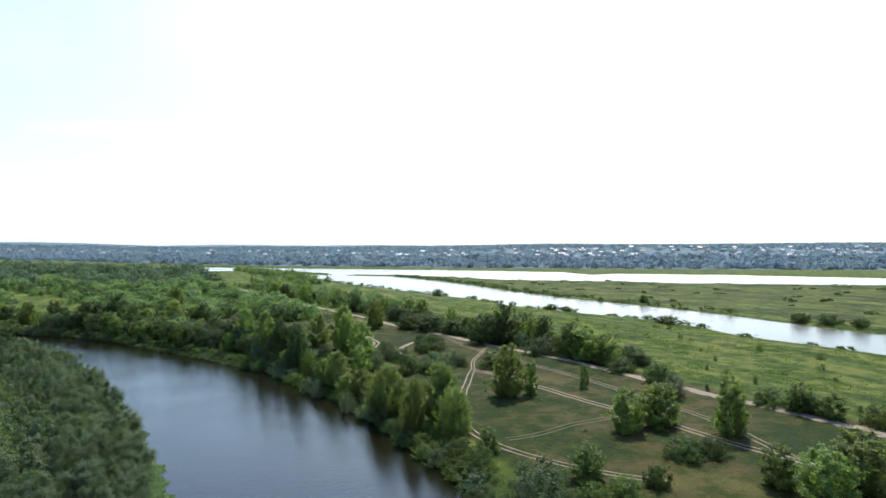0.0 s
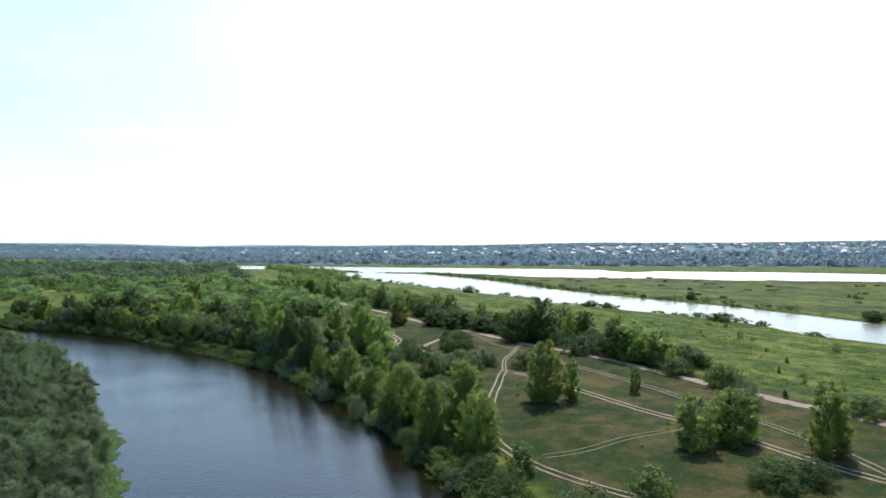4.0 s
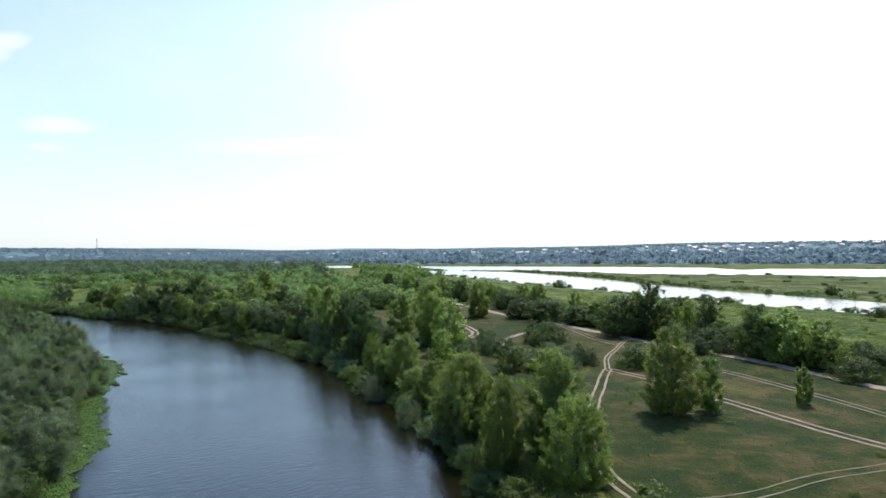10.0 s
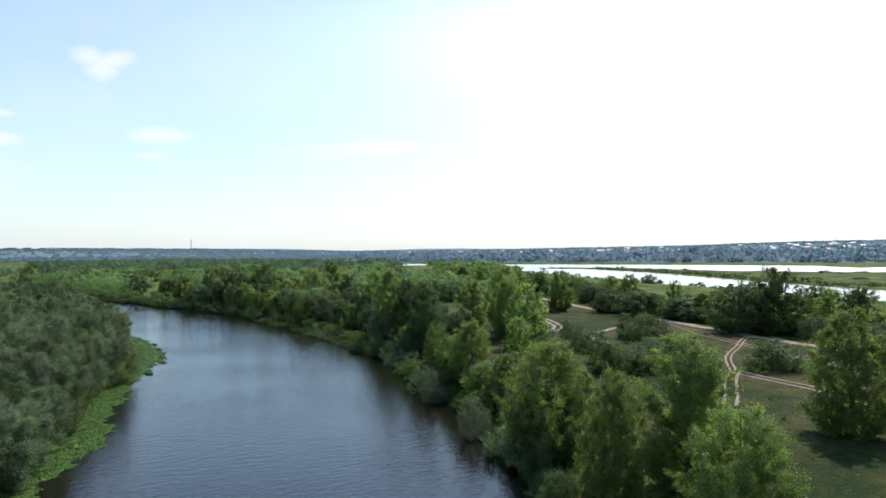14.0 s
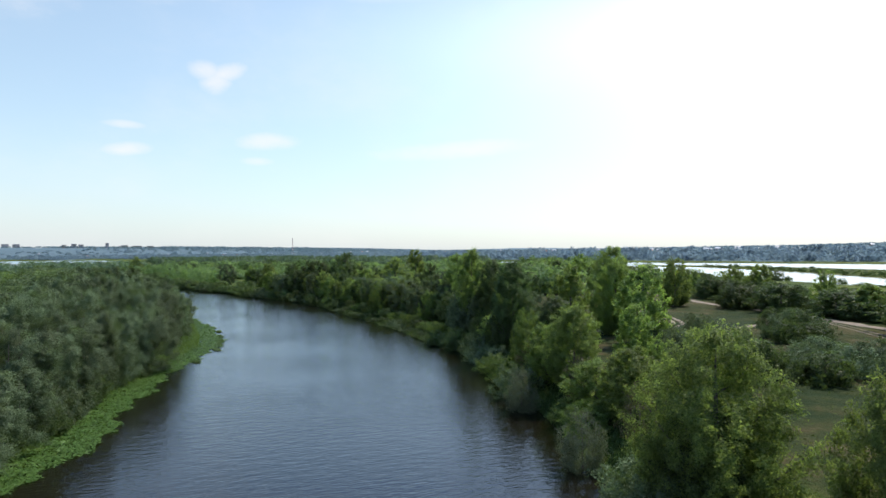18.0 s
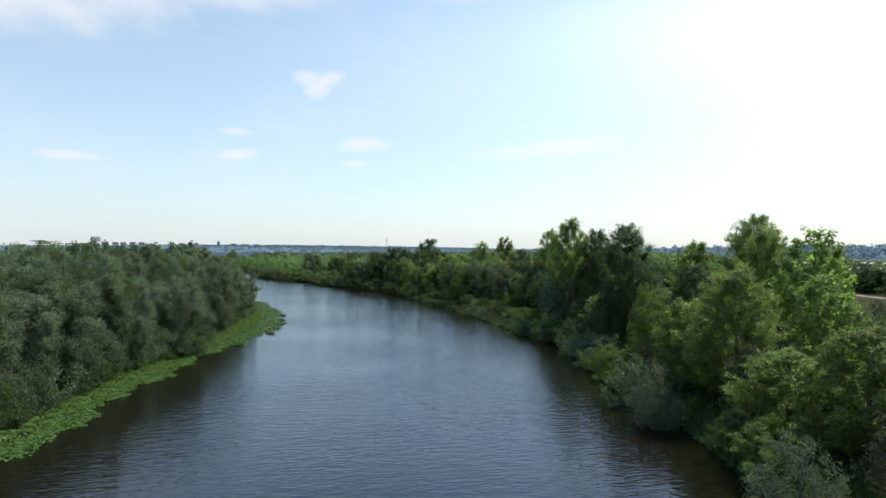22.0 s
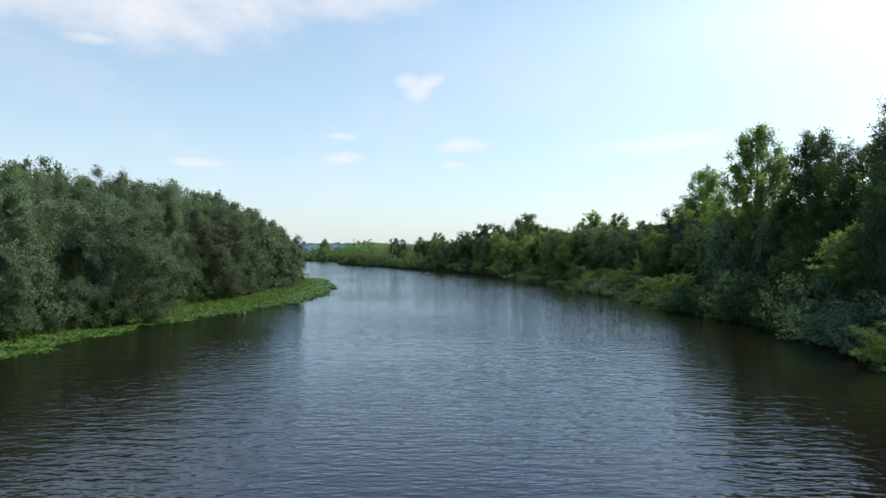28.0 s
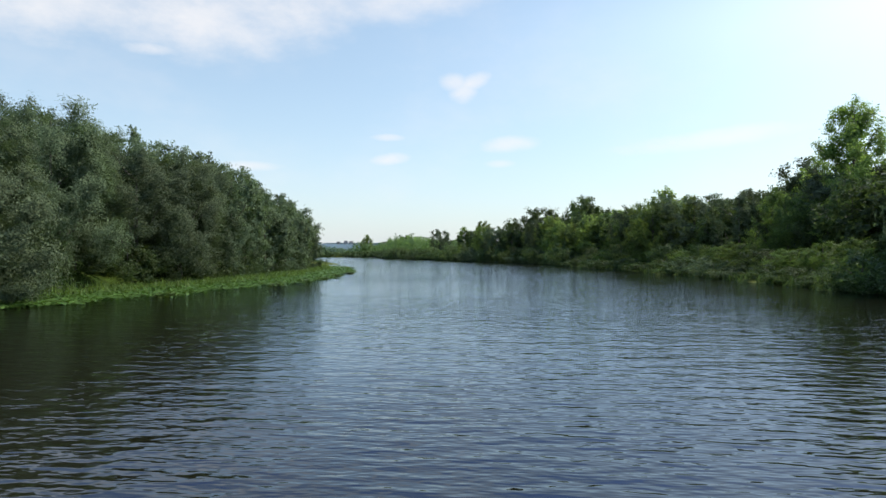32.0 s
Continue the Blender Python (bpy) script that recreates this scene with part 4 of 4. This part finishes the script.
woods("woods", sized(spots, (4.5, 9), (9, 15)), 340, 1.2, LEAF_WOODS, "scattered woods on the plain behind the willows")


def bluff_spots(count, low, high, x0, x1, seed):
    r = np.random.default_rng(seed)
    x = r.uniform(x0, x1, count)
    return np.c_[x, np.interp(x, BLUFF_X, BLUFF_Y) + r.uniform(low, high, count) / 0.85]


woods("shore_woods", sized(bluff_spots(2300, -6, 120, -2600, 1500, 14), (6, 13), (12, 22)), 190, 2.7, LEAF_SHORE_HAZE, "trees on the bluff of the far shore, tinted blue by painted haze")
woods("town_trees", sized(bluff_spots(2300, 110, 1300, -2900, 1600, 15), (4, 8), (14, 26)), 110, 3.2, LEAF_SHORE_HAZE, "trees between the houses of the far town, tinted blue by painted haze")
woods("hill_woods", sized(bluff_spots(1500, 1200, 2300, -3400, 2600, 16), (5, 9), (60, 120)), 50, 9.0, LEAF_SHORE_HAZE, "wooded hills behind the far town, haze painted into their leaf colour")


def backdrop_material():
    """Blue distance: the last ridge emits pale blue in place of the haze of four kilometres of air."""
    mat, n = material("ridge_haze_glow")
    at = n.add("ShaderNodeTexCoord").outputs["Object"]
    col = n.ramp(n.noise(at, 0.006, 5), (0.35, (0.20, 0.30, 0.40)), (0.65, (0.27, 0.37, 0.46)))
    # emission imitates air haze; the ridge itself is no light source
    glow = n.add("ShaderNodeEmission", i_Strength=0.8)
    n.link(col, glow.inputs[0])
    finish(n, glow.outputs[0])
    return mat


def ridge(name, far, tall, phase):
    """A long low ridge on a wide arc behind the town."""
    bm = bmesh.new()
    rows = []
    for k in range(141):
        a = radians(-100 + k)
        h = tall * (0.72 + 0.2 * math.sin(k * 0.09 + phase) + 0.08 * math.sin(k * 0.41 + phase) + 0.03 * math.sin(k * 1.7))
        ring = []
        for out, z in ((0, -5), (90, h * 0.7), (200, h), (420, h * 0.4)):
            d = far + out
            ring.append(bm.verts.new((d * math.sin(a), 60 + d * math.cos(a), z)))
        rows.append(ring)
    for lo, hi in zip(rows, rows[1:]):
        for j in range(3):
            bm.faces.new((lo[j], hi[j], hi[j + 1], lo[j + 1]))
    mesh = bpy.data.meshes.new(name)
    bm.to_mesh(mesh)
    bm.free()
    mesh.materials.append(backdrop_material())
    return tagged(new(name, mesh), "wooded ridge on the horizon, glowing pale blue in place of haze", "hills", kind="structure")


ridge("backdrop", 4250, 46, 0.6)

# reeds along the upper channel and floating leaves along the west bank


def low_plants(name, at, size, mat, label, category, slim=0.6, flat=False):
    out = np.tile((0.0, 0.0, 2.2 if flat else 0.1), (len(at), 1)) + (0 if flat else rng.normal(0, 1, at.shape) * (1, 1, 0.15))
    mesh = leaf_mesh(name, at, out, size * rng.uniform(0.6, 1.4, len(at)), slim, mat, 0.0 if flat else -3.0)
    return tagged(new(name, mesh), label, category, kind="stuff")


spits = []
for x, y, long in ((-97.5, 164, 4.0), (-101.5, 168, 3.4), (-105, 171.5, 3.0), (-110, 175.5, 2.6), (-117, 181, 3.0), (-90, 154, 2.0)):
    k = rng.random(700)
    spits.append(np.c_[x + 0.62 * long * k + rng.normal(0, 0.22, 700), y - 0.35 * long * k + rng.normal(0, 0.22, 700), rng.uniform(0.02, 0.2, 700)])
low_plants("water_plants", np.concatenate(spits), 0.24, LEAF_LILY, "small floating leaf mats off the bank", "water plants", 0.9, True)
c, side = along(BANK_WEST[4:16], 0, 400, 0.02)
N = 110000
pick = rng.integers(0, len(c), N)
edge = 0.5 * np.sin(pick * 0.0021) + 0.5 * np.sin(pick * 0.0057 + 1) + 0.5 * np.sin(pick * 0.017) + 0.3 * np.sin(pick * 0.043)
back = 5.6 + 4.0 * step(c[pick, 1], 143, 162)
off = -back + (back + 0.1 + edge) * rng.random(N) ** 0.85
at = c[pick] + side[pick] * off[:, None] + rng.normal(0, 0.15, (N, 2))
tuft = 0.5 + 0.5 * np.sin(at[:, 0] * 1.9 + 2 * np.sin(at[:, 1] * 0.8)) * np.sin(at[:, 1] * 2.3)
low_plants("water_plants", np.c_[at, rng.uniform(0.02, 0.10, N) + 0.22 * tuft * step(-off, -0.5, 2) * rng.random(N) + 0.14 * step(-off, 3, 5)], 0.22, LEAF_LILY,
           "bright green floating leaves along the bank", "water plants", 0.9, True)
pick = rng.integers(0, len(c), 9000)
off = -rng.uniform(3.6, 6.5, 9000)
at = c[pick] + side[pick] * off[:, None]
low_plants("bank_grass", np.c_[at, np.maximum(height_at(at[:, 0], at[:, 1]), 0) + 0.3], 0.8, LEAF_BRIGHT, "tall fresh grass at the foot of the willows", "grass", 0.12)
c, side = along(BANK_EAST[4:22], 0, 420, 0.02)
pick = rng.integers(0, len(c), 16000)
off = rng.uniform(-0.3, 5.0, 16000)
at = c[pick] + side[pick] * off[:, None]
low_plants("bank_grass", np.c_[at, np.maximum(height_at(at[:, 0], at[:, 1]), 0) + 0.25], 0.75, LEAF_DARK, "rank grass and herbs along the bank", "grass", 0.2)
at = scatter([(-60, 240), (-20, 160), (0, 95), (60, 70), (150, 100), (150, 190), (110, 290), (60, 345), (-40, 330)], 60000, 1.4, 21)
up = np.tile((0.0, 0.0, 1.0), (len(at), 1))
tufts = leaf_mesh("meadow_grass", np.c_[at, height_at(at[:, 0], at[:, 1]) + 0.04], up, 0.26 * rng.uniform(0.5, 1.5, len(at)), 0.5, LEAF_GRASS, 0.0, 0.35)
tagged(new("meadow_grass", tufts), "uneven meadow grass, green and straw-coloured", "grass", kind="stuff")
heads = scatter([(-20, 290), (40, 205), (62, 172), (95, 112), (120, 70), (190, 100), (130, 230), (60, 345), (20, 410)], 5200, 3.0, 22)
heads = heads[np.sin(heads[:, 0] * 0.19 + 2 * np.sin(heads[:, 1] * 0.05)) + np.sin(heads[:, 1] * 0.13 + heads[:, 0] * 0.06) + rng.normal(0, 0.6, len(heads)) > 0.1]
at = np.repeat(heads, 20, 0) + rng.normal(0, 0.7, (len(heads) * 20, 2))
low_plants("meadow_tussocks", np.c_[at, height_at(at[:, 0], at[:, 1]) + 0.12], 0.42, LEAF_BRIGHT, "taller fresh grass and herb tussocks in the meadow", "grass", 0.4)
c, side = along(UPPER_NEAR[1:9], 0, 1000, 0.05)
pick = rng.integers(0, len(c), 5000)
streaks = np.sin(pick * 0.009) + np.sin(pick * 0.0031 + 2)
at = c[pick] + side[pick] * (rng.uniform(-3, 9, 5000) - 12 * np.maximum(streaks, 0) * rng.random(5000))[:, None]
low_plants("reeds", np.c_[at, np.full(5000, 0.5)], 1.8, LEAF_FAR_HAZE, "reed beds along the shallow channel", "reeds", 0.5)

for made, _, _, used in KINDS.values():
    for k, root in enumerate(made):
        if k not in used[1:]:
            for ob in (*root.children_recursive, root):
                bpy.data.objects.remove(ob)

# ---------------------------------------------------------------- far town
WALLS = [plain_material("white_wall", (0.40, 0.40, 0.40), (0.52, 0.51, 0.50)), plain_material("brick_wall", (0.36, 0.20, 0.14), (0.45, 0.28, 0.2)),
         plain_material("timber_wall", (0.30, 0.24, 0.17), (0.42, 0.35, 0.26))]
ROOFS = [plain_material("grey_roof", (0.28, 0.29, 0.31), (0.38, 0.39, 0.41), 1.0, 0.6), plain_material("red_roof", (0.26, 0.16, 0.13), (0.32, 0.20, 0.17), 1.0, 0.6),
         plain_material("metal_roof", (0.34, 0.36, 0.39), (0.44, 0.46, 0.49), 1.0, 0.55)]
PALE = plain_material("panel_wall", (0.50, 0.42, 0.40), (0.57, 0.49, 0.47))
PANE = plain_material("dark_pane", (0.05, 0.06, 0.07), (0.08, 0.09, 0.1), 1.0, 0.15)


def mesh_part(name, bm, mat, parent, label=""):
    mesh = bpy.data.meshes.new(name)
    bm.to_mesh(mesh)
    bm.free()
    mesh.materials.append(mat)
    ob = new(name, mesh)
    ob.parent = parent
    return tagged(ob, label)


def box(bm, x0, x1, y0, y1, z0, z1):
    v = [bm.verts.new((x, y, z)) for z in (z0, z1) for x, y in ((x0, y0), (x1, y0), (x1, y1), (x0, y1))]
    for f in ((0, 3, 2, 1), (4, 5, 6, 7), (0, 1, 5, 4), (1, 2, 6, 5), (2, 3, 7, 6), (3, 0, 4, 7)):
        bm.faces.new([v[k] for k in f])


def build_house(wall_mat, roof_mat, w, d, h, ridge, label):
    root = new("house")
    bm = bmesh.new()
    v = [bm.verts.new(p) for p in ((-w, -d, -1.5), (w, -d, -1.5), (w, d, -1.5), (-w, d, -1.5), (-w, -d, h), (w, -d, h), (w, d, h), (-w, d, h), (-w, 0, h + ridge), (w, 0, h + ridge))]
    for f in ((0, 1, 5, 4), (2, 3, 7, 6), (1, 2, 6, 9, 5), (3, 0, 4, 8, 7), (0, 3, 2, 1)):
        bm.faces.new([v[k] for k in f])
    mesh_part("wall", bm, wall_mat, root)
    bm = bmesh.new()
    e = 0.5
    for sgn in (-1, 1):
        q = [(-w - e, sgn * (d + e), h - e * ridge / d), (w + e, sgn * (d + e), h - e * ridge / d), (w + e, 0, h + ridge + 0.05), (-w - e, 0, h + ridge + 0.05)]
        lo = [bm.verts.new(p) for p in q]
        hi = [bm.verts.new((p[0], p[1], p[2] + 0.25)) for p in q]
        bm.faces.new(hi)
        bm.faces.new(lo[::-1])
        for k in range(4):
            bm.faces.new((lo[k], lo[(k + 1) % 4], hi[(k + 1) % 4], hi[k]))
    mesh_part("roof", bm, roof_mat, root)
    bm = bmesh.new()
    box(bm, w * 0.3, w * 0.3 + 0.8, -0.4, 0.4, h + ridge - 0.8, h + ridge + 1.2)
    mesh_part("chimney", bm, WALLS[1], root)
    for k in (-0.5, 0.5):
        bm = bmesh.new()
        box(bm, w * k - 0.8, w * k + 0.8, -d - 0.06, -d + 0.02, h * 0.35, h * 0.75)
        mesh_part("window", bm, PANE, root)
    return tagged(root, label, "house", "far town houses")


HOUSES = [build_house(WALLS[0], ROOFS[0], 5.5, 4.5, 5.0, 3.2, "white house with a grey gable roof"), build_house(WALLS[2], ROOFS[2], 5, 4.5, 4.2, 3.4, "timber house with a pale metal roof"),
          build_house(WALLS[1], ROOFS[1], 6, 5, 5.6, 3.0, "brick house with a red roof"), build_house(WALLS[0], ROOFS[2], 7, 5, 6.0, 2.8, "large white house with a pale metal roof")]
r = np.random.default_rng(31)
used = set()
for k in range(298):
    x = r.uniform(150, 1500) if k % 3 == 0 else r.uniform(-3400, -1800) if k % 7 == 2 else r.uniform(-1900, 1200)
    back = 112 + 40 * r.random() if k % 3 == 1 else r.uniform(120, 620)
    y = float(np.interp(x, BLUFF_X, BLUFF_Y)) + back / 0.85
    kind = int(r.integers(4))
    grow = r.uniform(0.6, 0.95)
    m = pose(x, y, float(height_at(x, y)) + 1.6, 0, 0, float(r.uniform(-40, 40))) @ Matrix.Diagonal((grow, grow, grow, 1))
    if kind in used:
        copy_thing(HOUSES[kind], m)
    else:
        used.add(kind)
        HOUSES[kind].matrix_basis = m


def build_block(w, d, floors, mat):
    root = new("apartment_building")
    bm = bmesh.new()
    box(bm, -w, w, -d, d, -3, floors * 3.0)
    mesh_part("wall", bm, mat, root)
    bm = bmesh.new()
    box(bm, -w - 0.4, w + 0.4, -d - 0.4, d + 0.4, floors * 3.0, floors * 3.0 + 0.8)
    mesh_part("roof", bm, ROOFS[0], root)
    for f in range(floors):
        bm = bmesh.new()
        box(bm, -w + 1, w - 1, -d - 0.1, -d + 0.05, f * 3.0 + 0.9, f * 3.0 + 2.3)
        mesh_part("window_band", bm, PANE, root)
    return tagged(root, "pale far apartment block on the hill", "apartment building", "far apartment blocks")


for az, far, w, floors in ((-68.0, 3700, 15, 6), (-67.2, 3720, 15, 6), (-66.6, 3690, 14, 6), (-65.9, 3710, 15, 6), (-65.2, 3680, 15, 6), (-62.0, 3600, 10, 5), (-61.3, 3620, 12, 7),
                           (-60.8, 3640, 12, 6), (-58.9, 3650, 8, 9), (-57.6, 3800, 18, 5), (-56.6, 3850, 24, 4), (-55.6, 3850, 20, 4)):
    x, y = -12 + far * math.sin(radians(az)), 96 + far * math.cos(radians(az))
    blk = build_block(w, 7, floors, WALLS[2] if floors < 6 else PALE)
    blk.matrix_basis = pose(x, y, float(height_at(x, y)), 0, 0, -az)


def build_mast(x, y, h):
    root = new("radio_mast")
    paint = plain_material("mast_steel", (0.42, 0.30, 0.28), (0.5, 0.36, 0.34))
    for sx, sy in ((-1, -1), (1, -1), (1, 1), (-1, 1)):
        bm = bmesh.new()
        lo, hi = (sx * 4.0, sy * 4.0), (sx * 0.6, sy * 0.6)
        v = [bm.verts.new((p[0] + a, p[1] + b, z)) for p, z in ((lo, -2), (hi, h)) for a, b in ((-0.4, -0.4), (0.4, -0.4), (0.4, 0.4), (-0.4, 0.4))]
        for f in ((0, 1, 5, 4), (1, 2, 6, 5), (2, 3, 7, 6), (3, 0, 4, 7), (4, 5, 6, 7)):
            bm.faces.new([v[k] for k in f])
        mesh_part("leg", bm, paint, root)
    for k in range(1, 9):
        z, a = h * k / 9, 4.0 - 3.4 * k / 9
        bm = bmesh.new()
        for s in (-1, 1):
            box(bm, -a, a, s * a - 0.25, s * a + 0.25, z - 0.25, z + 0.25)
            box(bm, s * a - 0.25, s * a + 0.25, -a + 0.26, a - 0.26, z - 0.24, z + 0.24)
        mesh_part("brace", bm, paint, root)
    root.matrix_basis = pose(x, y, float(height_at(x, y)))
    return tagged(root, "tall red lattice radio mast on the far hills", "mast")


build_mast(-2472, 2704, 78)
